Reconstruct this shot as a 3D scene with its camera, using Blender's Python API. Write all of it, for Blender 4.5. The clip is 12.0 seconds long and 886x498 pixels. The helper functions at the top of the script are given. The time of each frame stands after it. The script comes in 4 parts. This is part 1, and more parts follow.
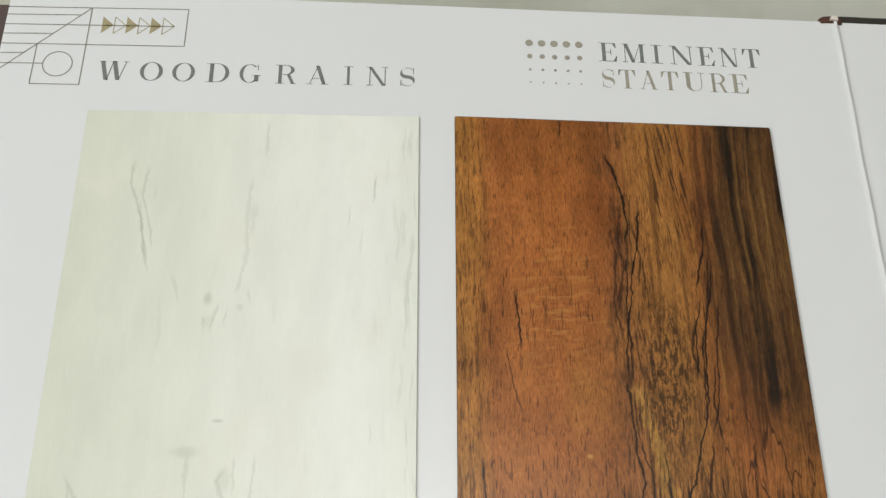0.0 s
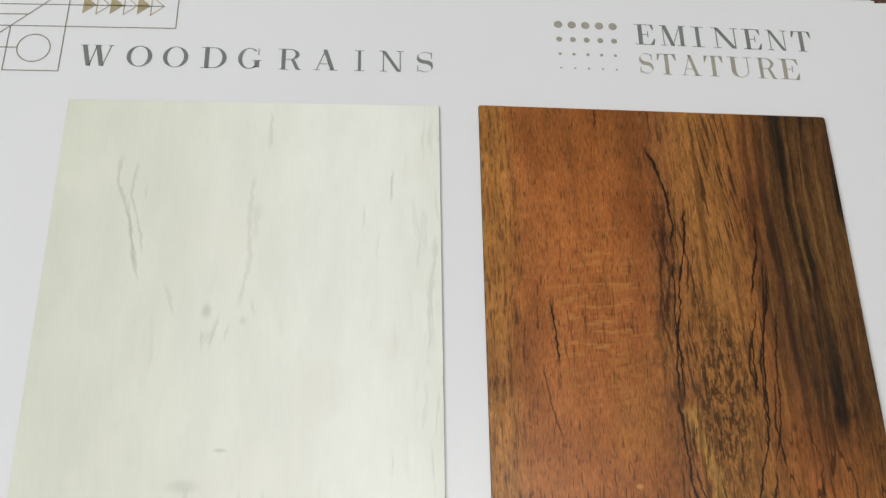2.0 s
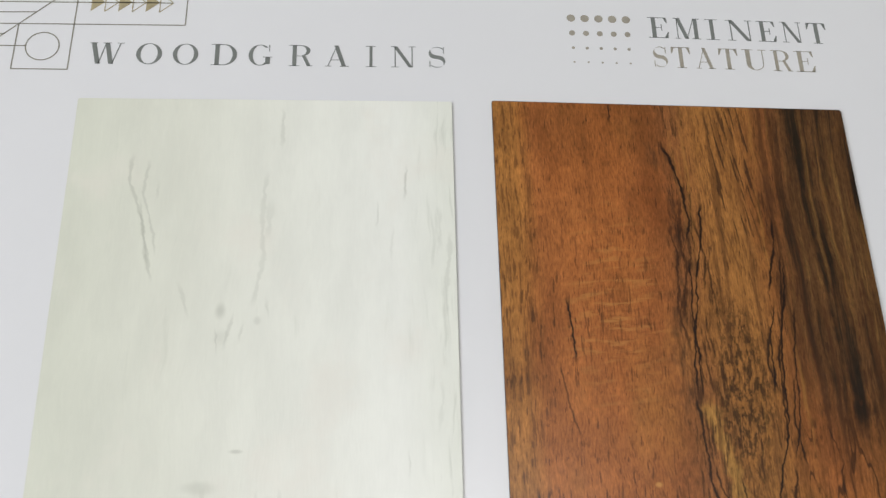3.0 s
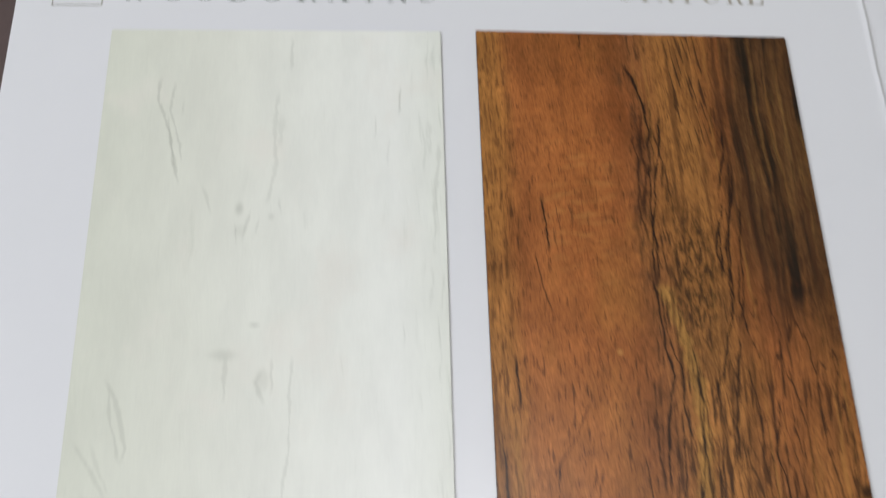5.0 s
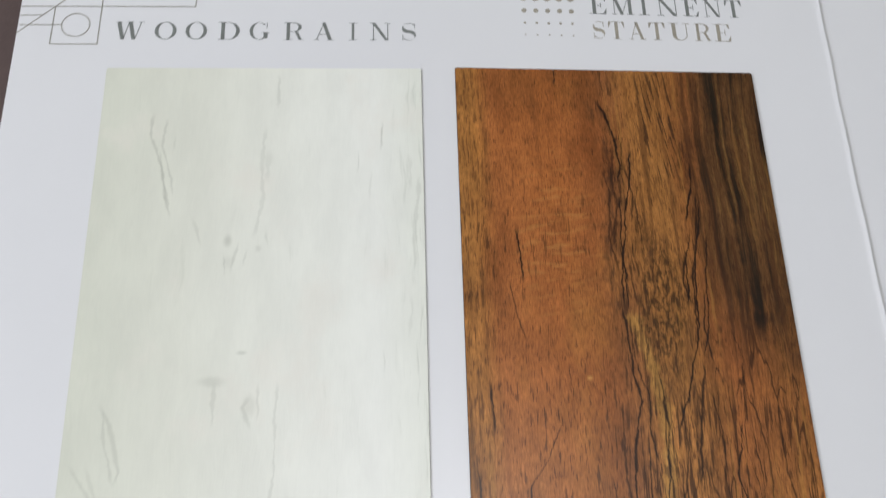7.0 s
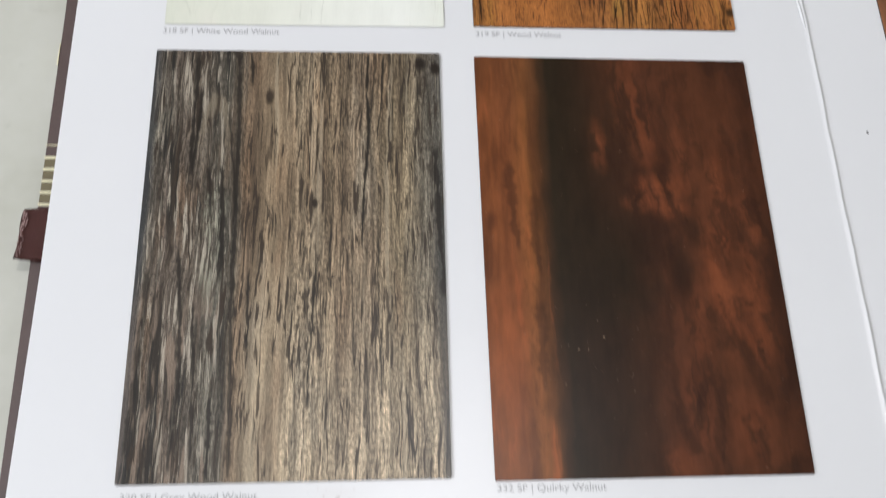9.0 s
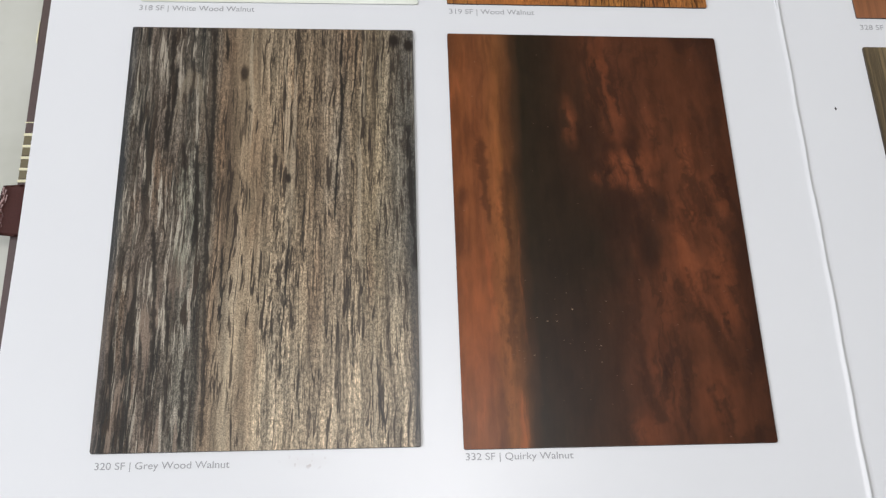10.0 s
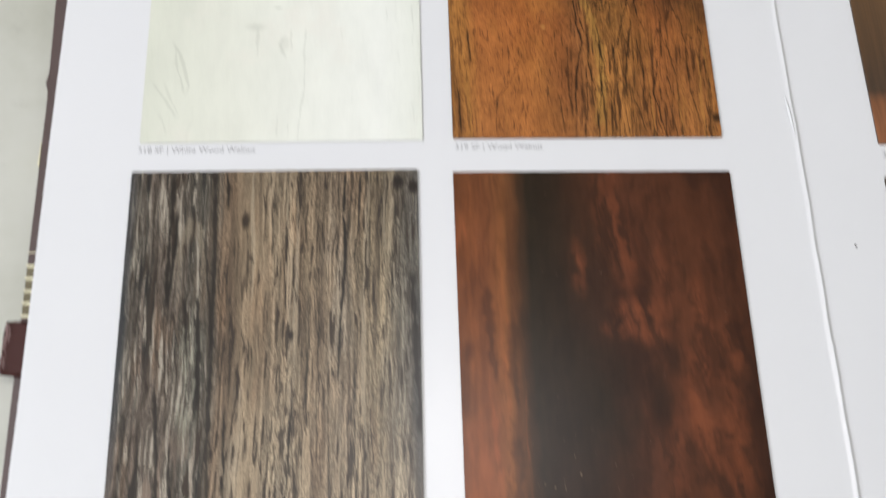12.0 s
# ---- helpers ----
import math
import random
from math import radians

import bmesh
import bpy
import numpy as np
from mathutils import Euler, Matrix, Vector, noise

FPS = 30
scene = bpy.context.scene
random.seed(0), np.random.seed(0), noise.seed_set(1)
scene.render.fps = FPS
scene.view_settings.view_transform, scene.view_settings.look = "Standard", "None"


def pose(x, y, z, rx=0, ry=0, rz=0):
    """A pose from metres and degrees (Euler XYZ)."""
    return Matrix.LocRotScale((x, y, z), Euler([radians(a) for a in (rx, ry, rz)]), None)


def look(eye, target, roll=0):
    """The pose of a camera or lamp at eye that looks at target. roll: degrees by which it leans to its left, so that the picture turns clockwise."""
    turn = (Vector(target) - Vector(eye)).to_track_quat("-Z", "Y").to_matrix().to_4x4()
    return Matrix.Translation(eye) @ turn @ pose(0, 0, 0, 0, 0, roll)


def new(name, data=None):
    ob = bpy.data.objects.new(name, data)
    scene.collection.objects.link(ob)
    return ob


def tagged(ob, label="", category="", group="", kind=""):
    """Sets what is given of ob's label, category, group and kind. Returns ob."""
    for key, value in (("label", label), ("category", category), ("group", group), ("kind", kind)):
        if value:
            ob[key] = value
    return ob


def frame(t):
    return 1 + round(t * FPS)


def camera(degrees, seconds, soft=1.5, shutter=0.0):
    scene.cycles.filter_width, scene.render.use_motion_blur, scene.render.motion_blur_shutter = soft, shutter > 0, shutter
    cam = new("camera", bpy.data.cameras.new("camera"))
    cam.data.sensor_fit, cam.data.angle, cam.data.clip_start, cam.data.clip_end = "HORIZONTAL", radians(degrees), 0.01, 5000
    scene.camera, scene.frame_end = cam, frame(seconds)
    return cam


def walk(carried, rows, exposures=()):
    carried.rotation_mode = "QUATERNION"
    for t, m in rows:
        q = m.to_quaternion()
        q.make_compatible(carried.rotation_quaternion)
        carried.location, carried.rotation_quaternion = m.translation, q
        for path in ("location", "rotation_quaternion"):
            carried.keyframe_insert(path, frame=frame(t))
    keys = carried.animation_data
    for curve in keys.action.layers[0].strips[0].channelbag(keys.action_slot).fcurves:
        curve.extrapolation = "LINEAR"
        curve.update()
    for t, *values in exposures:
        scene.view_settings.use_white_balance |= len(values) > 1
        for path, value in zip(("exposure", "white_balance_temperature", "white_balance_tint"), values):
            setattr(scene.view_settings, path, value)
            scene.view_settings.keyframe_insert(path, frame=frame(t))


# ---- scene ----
# The top of the open left page is the plane z = 0; x runs across the page, y up it.
cam = camera(47.2, 12.0, soft=1.3, shutter=0.7)
PATH = [
    (0.0, 0.1052, -0.1800, 0.2938, 24.11, -2.42, -0.15),
    (0.5, 0.1031, -0.1805, 0.2879, 24.00, -2.76, -0.21),
    (1.0, 0.1053, -0.1759, 0.2820, 23.62, -2.97, -0.35),
    (1.5, 0.0987, -0.1656, 0.2763, 23.23, -3.00, -0.53),
    (2.0, 0.0933, -0.1635, 0.2636, 23.83, -3.35, -0.89),
    (2.5, 0.0925, -0.1571, 0.2641, 23.24, -3.06, -0.70),
    (3.0, 0.0897, -0.1607, 0.2620, 23.32, -3.10, -1.25),
    (3.2, 0.0870, -0.1604, 0.2644, 22.85, -3.27, -1.55),
    (4.8, 0.0894, -0.1890, 0.2834, 23.51, -3.08, -1.82),
    (5.0, 0.0916, -0.2034, 0.2885, 23.15, -2.75, -1.53),
    (5.2, 0.0933, -0.2124, 0.2950, 22.27, -2.78, -1.75),
    (5.5, 0.0907, -0.2247, 0.2988, 21.82, -3.92, -1.75),
    (6.0, 0.0883, -0.2080, 0.2993, 20.40, -4.04, -1.67),
    (6.5, 0.0969, -0.1950, 0.2996, 22.70, -3.00, -1.70),
    (6.7, 0.0994, -0.1941, 0.3015, 23.23, -2.57, -1.57),
    (8.3, 0.0805, -0.3408, 0.3341, 23.57, -3.74, -1.86),
    (8.5, 0.0797, -0.3661, 0.3371, 24.15, -3.76, -1.95),
    (9.0, 0.0803, -0.4082, 0.3363, 23.49, -3.77, -1.69),
    (9.5, 0.0867, -0.4168, 0.3460, 22.70, -3.81, -1.69),
    (10.0, 0.0894, -0.4145, 0.3404, 22.67, -3.87, -1.80),
    (10.5, 0.0888, -0.4166, 0.3412, 22.61, -3.94, -1.81),
    (11.0, 0.0946, -0.4148, 0.3373, 22.60, -3.95, -1.85),
    (11.5, 0.0986, -0.3898, 0.3449, 21.57, -3.64, -1.79),
    (12.0, 0.0978, -0.3462, 0.3583, 20.66, -2.37, -1.70),
]
EXPOSURES = [
    (0.0, -0.03, 6700, 7.5), (1.5, -0.04, 6620, 9.5), (3.0, -0.06, 6480, 12.5), (5.0, -0.13, 6310, 13.5), (6.5, -0.13, 6300, 13.5),
    (8.5, 0.13, 6330, 13.5), (9.5, 0.11, 6370, 13.5), (10.5, 0.10, 6370, 13.5), (12.0, 0.18, 6430, 13.5),
]
walk(cam, [(t, pose(x, y, z, rx, ry, rz)) for t, x, y, z, rx, ry, rz in PATH], EXPOSURES)

# ---- light ----
FLOOR = -0.062
world = bpy.data.worlds.new("world")
scene.world = world
world.use_nodes = True
world.node_tree.nodes["Background"].inputs["Color"].default_value = (0.75, 0.85, 1.0, 1)
world.node_tree.nodes["Background"].inputs["Strength"].default_value = 0.4


def area_lamp(name, m, sx, sy, watts, colour):
    data = bpy.data.lights.new(name, "AREA")
    data.shape, data.size, data.size_y, data.energy, data.color = "RECTANGLE", sx, sy, watts, colour
    ob = new(name, data)
    ob.matrix_world = m
    return ob


LAMP = Vector((0.27, 0.06, 2.36))
area_lamp("ceiling_lamp", look(LAMP, (LAMP.x, LAMP.y + 0.0001, 0)), 0.34, 0.34, 12.5, (1.0, 0.975, 0.94))
area_lamp("window_light", look((-1.23, -0.5, 1.25), (0.2, -0.25, 0.1)), 1.3, 1.1, 28.0, (0.93, 0.965, 1.0))


# ---- shader expressions ----
def srgb(r, g, b):
    return tuple((c / 255 / 12.92) if c < 11 else ((c / 255 + 0.055) / 1.055) ** 2.4 for c in (r, g, b)) + (1.0,)


class Term:
    """A socket of a node tree that can be added, multiplied and so on."""

    def __init__(self, tree, socket):
        self.tree, self.socket = tree, socket

    def op(self, kind, *others):
        node = self.tree.nodes.new("ShaderNodeMath")
        node.operation = kind
        for slot, value in zip(node.inputs, (self, *others)):
            if isinstance(value, Term):
                self.tree.links.new(value.socket, slot)
            else:
                slot.default_value = value
        return Term(self.tree, node.outputs[0])

    def __add__(self, o):
        return self.op("ADD", o)

    def __sub__(self, o):
        return self.op("SUBTRACT", o)

    def __mul__(self, o):
        return self.op("MULTIPLY", o)

    def smooth(self, a, b):
        """0 below a, 1 above b (or the other way round where a > b)."""
        node = self.tree.nodes.new("ShaderNodeMapRange")
        node.interpolation_type = "SMOOTHSTEP"
        self.tree.links.new(self.socket, node.inputs["Value"])
        low, high = min(a, b), max(a, b)
        node.inputs["From Min"].default_value, node.inputs["From Max"].default_value = low, high
        node.inputs["To Min"].default_value, node.inputs["To Max"].default_value = (0, 1) if a < b else (1, 0)
        return Term(self.tree, node.outputs[0])

    def ramp(self, stops, soft=False):
        """stops: (place, colour) or (place, number)."""
        node = self.tree.nodes.new("ShaderNodeValToRGB")
        node.color_ramp.interpolation = "B_SPLINE" if soft else "LINEAR"
        els = node.color_ramp.elements
        while len(els) < len(stops):
            els.new(0.5)
        for el, (at, c) in zip(els, stops):
            el.position = at
            el.color = c if isinstance(c, tuple) else (c, c, c, 1)
        self.tree.links.new(self.socket, node.inputs[0])
        return Term(self.tree, node.outputs[0])


def noise_term(tree, a, b, c, detail, rough):
    join = tree.nodes.new("ShaderNodeCombineXYZ")
    for slot, value in zip(join.inputs, (a, b, c)):
        if isinstance(value, Term):
            tree.links.new(value.socket, slot)
        else:
            slot.default_value = value
    node = tree.nodes.new("ShaderNodeTexNoise")
    node.inputs["Scale"].default_value = 1.0
    node.inputs["Detail"].default_value, node.inputs["Roughness"].default_value = detail, rough
    tree.links.new(join.outputs[0], node.inputs["Vector"])
    return Term(tree, node.outputs[0])


class Paper:
    """A material under construction, with u and v across and down a face of the given size."""

    def __init__(self, name, w=1.0, h=1.0):
        self.mat = bpy.data.materials.new(name)
        self.mat.use_nodes = True
        self.tree = self.mat.node_tree
        self.bsdf = self.tree.nodes["Principled BSDF"]
        coord = self.tree.nodes.new("ShaderNodeTexCoord")
        split = self.tree.nodes.new("ShaderNodeSeparateXYZ")
        self.tree.links.new(coord.outputs["Object"], split.inputs[0])
        self.x, self.y, self.z = (Term(self.tree, split.outputs[n]) for n in range(3))
        self.u, self.v = self.x * (1 / w), self.y * (-1 / h)

    def noise(self, a, b, c=0.0, detail=3.0, rough=0.55):
        return noise_term(self.tree, a, b, c, detail, rough)

    def mix(self, fac, a, b, kind="MIX"):
        node = self.tree.nodes.new("ShaderNodeMix")
        node.data_type, node.blend_type = "RGBA", kind
        for slot, value in ((node.inputs[0], fac), (node.inputs[6], a), (node.inputs[7], b)):
            if isinstance(value, Term):
                self.tree.links.new(value.socket, slot)
            else:
                slot.default_value = value
        return Term(self.tree, node.outputs[2])

    def grey(self, term, lo, hi):
        """A grey factor between lo and hi for use in a MULTIPLY mix."""
        return term.ramp([(0.0, lo), (1.0, hi)])

    def group(self, tree, values):
        node = self.tree.nodes.new("ShaderNodeGroup")
        node.node_tree = tree
        for slot, value in zip(node.inputs, values):
            if isinstance(value, Term):
                self.tree.links.new(value.socket, slot)
            else:
                slot.default_value = value
        return self.chain(Term(self.tree, node.outputs[0]))

    def vein(self, points, width, seed, wobble=0.012, soft=0.02):
        """A wandering line down the face through (u, v) points; 1 on the line."""
        points = sorted(points, key=lambda p: p[1])
        centre = self.v.ramp([(b, a) for a, b in points])
        return self.group(VEIN, (self.u, self.v, centre, width, seed, wobble, points[0][1], points[-1][1], soft))

    def chain(self, mask):
        """Lets all later terms wait for this one, which keeps the shader's stack short."""
        self.v = mask.op("MULTIPLY_ADD", 1e-7, self.v)
        self.u = mask.op("MULTIPLY_ADD", 1e-7, self.u)
        return mask

    def spot(self, u, v, ru, rv, hard=0.4, warp=0.0, seed=0.0):
        """A soft-edged oval; 1 inside."""
        return self.group(SPOT, (self.u, self.v, u, v, 1 / ru, 1 / rv, hard, warp, seed))

    def finish(self, colour, rough, relief=None, depth=0.0002, strength=0.5, metal=0.0, specular=0.5):
        links, b = self.tree.links, self.bsdf
        for slot, value in (("Base Color", colour), ("Roughness", rough)):
            if isinstance(value, Term):
                links.new(value.socket, b.inputs[slot])
            else:
                b.inputs[slot].default_value = value
        b.inputs["Metallic"].default_value = metal
        b.inputs["Specular IOR Level"].default_value = specular
        if relief is not None:
            bump = self.tree.nodes.new("ShaderNodeBump")
            bump.inputs["Distance"].default_value, bump.inputs["Strength"].default_value = depth, strength
            links.new(relief.socket, bump.inputs["Height"])
            links.new(bump.outputs[0], b.inputs["Normal"])
        return self.mat


def bare_group(name, inputs):
    """A node group with number inputs and one number output; gives the tree, the inputs as terms and a function that sets the output."""
    tree = bpy.data.node_groups.new(name, "ShaderNodeTree")
    for label in inputs:
        tree.interface.new_socket(name=label, in_out="INPUT", socket_type="NodeSocketFloat")
    tree.interface.new_socket(name="mask", in_out="OUTPUT", socket_type="NodeSocketFloat")
    entry, leave = tree.nodes.new("NodeGroupInput"), tree.nodes.new("NodeGroupOutput")
    return tree, [Term(tree, entry.outputs[n]) for n in range(len(inputs))], lambda term: tree.links.new(term.socket, leave.inputs[0])


def smooth_between(value, low, high):
    """A smooth step from 0 at low to 1 at high, with terms as limits."""
    node = value.tree.nodes.new("ShaderNodeMapRange")
    node.interpolation_type = "SMOOTHSTEP"
    for slot, term in (("Value", value), ("From Min", low), ("From Max", high)):
        value.tree.links.new(term.socket, node.inputs[slot])
    return Term(value.tree, node.outputs[0])


def vein_group():
    tree, (u, v, centre, width, seed, wobble, first, last, soft), done = bare_group("vein", "u v centre width seed wobble first last soft".split())
    shake = (noise_term(tree, v * 14.0, seed, 0.0, 4.0, 0.65) - 0.5) * wobble * 2.0
    jag = (noise_term(tree, v * 75.0, seed + 3.0, 0.0, 2.0, 0.55) - 0.5) * wobble * 0.7
    off = (u - centre - shake - jag).op("ABSOLUTE")
    wide = (noise_term(tree, v * 30.0, seed + 7.0, 0.0, 2.0, 0.55).smooth(0.3, 0.7) + 0.45) * width
    line = off.op("DIVIDE", wide).smooth(1.0, 0.25)
    start = smooth_between(v, first - soft * 0.4, first + soft)
    end = smooth_between(v * -1.0, last * -1.0 - soft * 0.4, last * -1.0 + soft)
    done(line * start * end)
    return tree


def spot_group():
    tree, (u, v, cu, cv, iu, iv, hard, warp, seed), done = bare_group("spot", "u v cu cv iu iv hard warp seed".split())
    du, dv = (u - cu) * iu, (v - cv) * iv
    far = (du * du + dv * dv).op("SQRT") + (noise_term(tree, u * 9.0, v * 12.0, seed, 3.0, 0.55) - 0.5) * warp
    done(smooth_between(far * -1.0, (hard * 0.0) - 1.0, hard * -1.0))
    return tree


VEIN, SPOT = vein_group(), spot_group()


# ---- materials ----
def plain(name, colour, rough, scale=60.0, vary=0.12, metal=0.0, depth=0.0001):
    p = Paper(name)
    n = p.noise(p.x * scale, p.y * scale, p.z * scale, 4.0)
    big = p.noise(p.x * scale * 0.15, p.y * scale * 0.15, 3.0, 2.0)
    c = p.mix(1.0, colour, p.grey(n, 1 - vary, 1 + vary), "MULTIPLY")
    c = p.mix(1.0, c, p.grey(big, 1 - vary, 1 + vary), "MULTIPLY")
    return p.finish(c, rough, n, depth, 0.4, metal)


def page_material():
    p = Paper("coated_white_board")
    fine = p.noise(p.x * 900.0, p.y * 900.0, 0.0, 3.0)
    wave = p.noise(p.x * 14.0, p.y * 9.0, 2.0, 3.0)
    c = p.mix(wave, (0.735, 0.738, 0.745, 1), (0.775, 0.777, 0.782, 1))
    # a faint handling smudge below the grey sample, with a few specks in it
    dx, dy = p.x - 0.069, p.y + 0.3492
    smudge = ((dx * dx) * 9e3 + (dy * dy) * 9e4).op("SQRT").smooth(1.0, 0.1)
    specks = p.noise(p.x * 420.0, p.y * 420.0, 5.0, 1.0).smooth(0.62, 0.70)
    c = p.mix(smudge * 0.06, c, srgb(150, 110, 80))
    c = p.mix(smudge * specks * 0.4, c, srgb(120, 80, 55))
    rough = p.noise(p.x * 30.0, p.y * 30.0, 8.0, 3.0).ramp([(0.3, 0.38), (0.7, 0.44)])
    p.bsdf.inputs["Coat Weight"].default_value, p.bsdf.inputs["Coat Roughness"].default_value = 0.3, 0.26
    return p.finish(c, rough, wave * 8.0 + fine * 0.15, 0.0001, 0.25)


def white_wood(w, h):
    p = Paper("white_walnut_decor", w, h)
    u, v = p.u, p.v
    uw = u + (p.noise(u * 2.0, v * 3.0, 1.0) - 0.5) * 0.10
    c = uw.ramp([(0.0, srgb(217, 219, 203)), (0.3, srgb(226, 227, 213)), (0.6, srgb(235, 236, 225)), (0.85, srgb(238, 239, 230)), (1.0, srgb(231, 233, 221))])
    fibre = p.chain(p.noise(uw * 60.0, v * 3.0, 2.0, 4.0))
    c = p.mix(1.0, c, p.grey(fibre.smooth(0.2, 0.8), 0.993, 1.007), "MULTIPLY")
    fine = p.chain(p.noise(uw * 200.0, p.v * 30.0, 4.0, 3.0))
    c = p.mix(1.0, c, p.grey(fine, 0.97, 1.03), "MULTIPLY")
    blotch = p.chain(p.noise(p.u * 8.0, p.v * 4.0, 55.0, 5.0, 0.6))
    c = p.mix(1.0, c, p.grey(blotch.smooth(0.3, 0.7), 0.955, 1.025), "MULTIPLY")
    pink = p.chain(p.noise(p.u * 4.0, p.v * 5.0, 58.0, 4.0, 0.6).smooth(0.52, 0.72))
    c = p.mix(pink * 0.35, c, srgb(234, 228, 216))
    grey = srgb(158, 160, 144)
    marks = [
        ([(0.161, 0.113), (0.158, 0.16), (0.184, 0.204), (0.205, 0.252), (0.238, 0.347)], 0.0050, 0.75),
        ([(0.205, 0.125), (0.202, 0.193), (0.222, 0.24), (0.244, 0.30)], 0.0045, 0.65),
        ([(0.19, 0.20), (0.212, 0.27), (0.228, 0.32)], 0.0040, 0.7),
        ([(0.235, 0.165), (0.232, 0.20)], 0.004, 0.45),
        ([(0.544, 0.018), (0.549, 0.097)], 0.005, 0.5),
        ([(0.51, 0.149), (0.505, 0.219), (0.511, 0.307), (0.492, 0.391)], 0.007, 0.40),
        ([(0.525, 0.20), (0.52, 0.27)], 0.010, 0.30),
        ([(0.875, 0.134), (0.868, 0.195)], 0.0035, 0.85),
        ([(0.80, 0.20), (0.796, 0.25)], 0.003, 0.55),
        ([(0.84, 0.25), (0.836, 0.31)], 0.003, 0.3),
        ([(0.306, 0.351), (0.338, 0.41)], 0.008, 0.45),
        ([(0.405, 0.43), (0.412, 0.47)], 0.004, 0.65),
        ([(0.45, 0.405), (0.428, 0.465)], 0.005, 0.55),
        ([(0.468, 0.42), (0.462, 0.455)], 0.003, 0.5),
        ([(0.522, 0.38), (0.532, 0.41)], 0.004, 0.5),
        ([(0.399, 0.685), (0.403, 0.77)], 0.007, 0.5),
        ([(0.50, 0.715), (0.48, 0.735), (0.506, 0.775)], 0.007, 0.55),
        ([(0.525, 0.69), (0.52, 0.76)], 0.004, 0.45),
        ([(0.094, 0.728), (0.132, 0.777), (0.159, 0.846), (0.15, 0.872)], 0.007, 0.6),
        ([(0.098, 0.74), (0.115, 0.80), (0.15, 0.872)], 0.006, 0.55),
        ([(0.03, 0.837), (0.071, 0.88), (0.122, 0.934)], 0.008, 0.5),
        ([(0.07, 0.84), (0.095, 0.885), (0.132, 0.93)], 0.006, 0.4),
        ([(0.573, 0.69), (0.574, 0.85), (0.556, 0.999)], 0.0040, 0.45),
        ([(0.061, 0.921), (0.093, 0.979)], 0.006, 0.35),
        ([(0.985, 0.26), (0.972, 0.36), (0.968, 0.42)], 0.007, 0.5),
        ([(0.955, 0.21), (0.962, 0.29)], 0.005, 0.35),
        ([(0.96, 0.52), (0.95, 0.60)], 0.005, 0.3),
        ([(0.875, 0.63), (0.878, 0.67)], 0.003, 0.5),
        ([(0.48, 0.93), (0.482, 0.985)], 0.003, 0.45),
        ([(0.52, 0.945), (0.518, 0.985)], 0.003, 0.4),
    ]
    for n, (points, width, much) in enumerate(marks):
        c = p.mix(p.vein(points, width * 1.3, n * 3.1 + 0.4, 0.013) * (much * 0.42), c, grey)
    for su, sv, ru, rv, much in ((0.414, 0.400, 0.019, 0.020, 0.65), (0.42, 0.445, 0.03, 0.02, 0.25), (0.472, 0.63, 0.022, 0.005, 0.65), (0.39, 0.685, 0.055, 0.014, 0.4), (0.505, 0.417, 0.012, 0.01, 0.35), (0.50, 0.73, 0.03, 0.03, 0.3)):
        c = p.mix(p.spot(su, sv, ru, rv, 0.2, 0.8, sv) * (much * 0.55), c, grey)
    streak = p.chain(p.noise(uw * 22.0, p.v * 3.4, 9.0, 4.0, 0.65).smooth(0.60, 0.78))
    c = p.mix(streak * 0.24, c, srgb(190, 193, 176))
    edge = p.chain(p.noise(uw * 60.0, p.v * 6.0, 91.0, 4.0, 0.65).smooth(0.52, 0.68) * uw.smooth(0.86, 1.0))
    c = p.mix(edge * 0.35, c, srgb(176, 180, 164))
    return p.finish(c, 0.36, fine, 0.00012, 0.3)


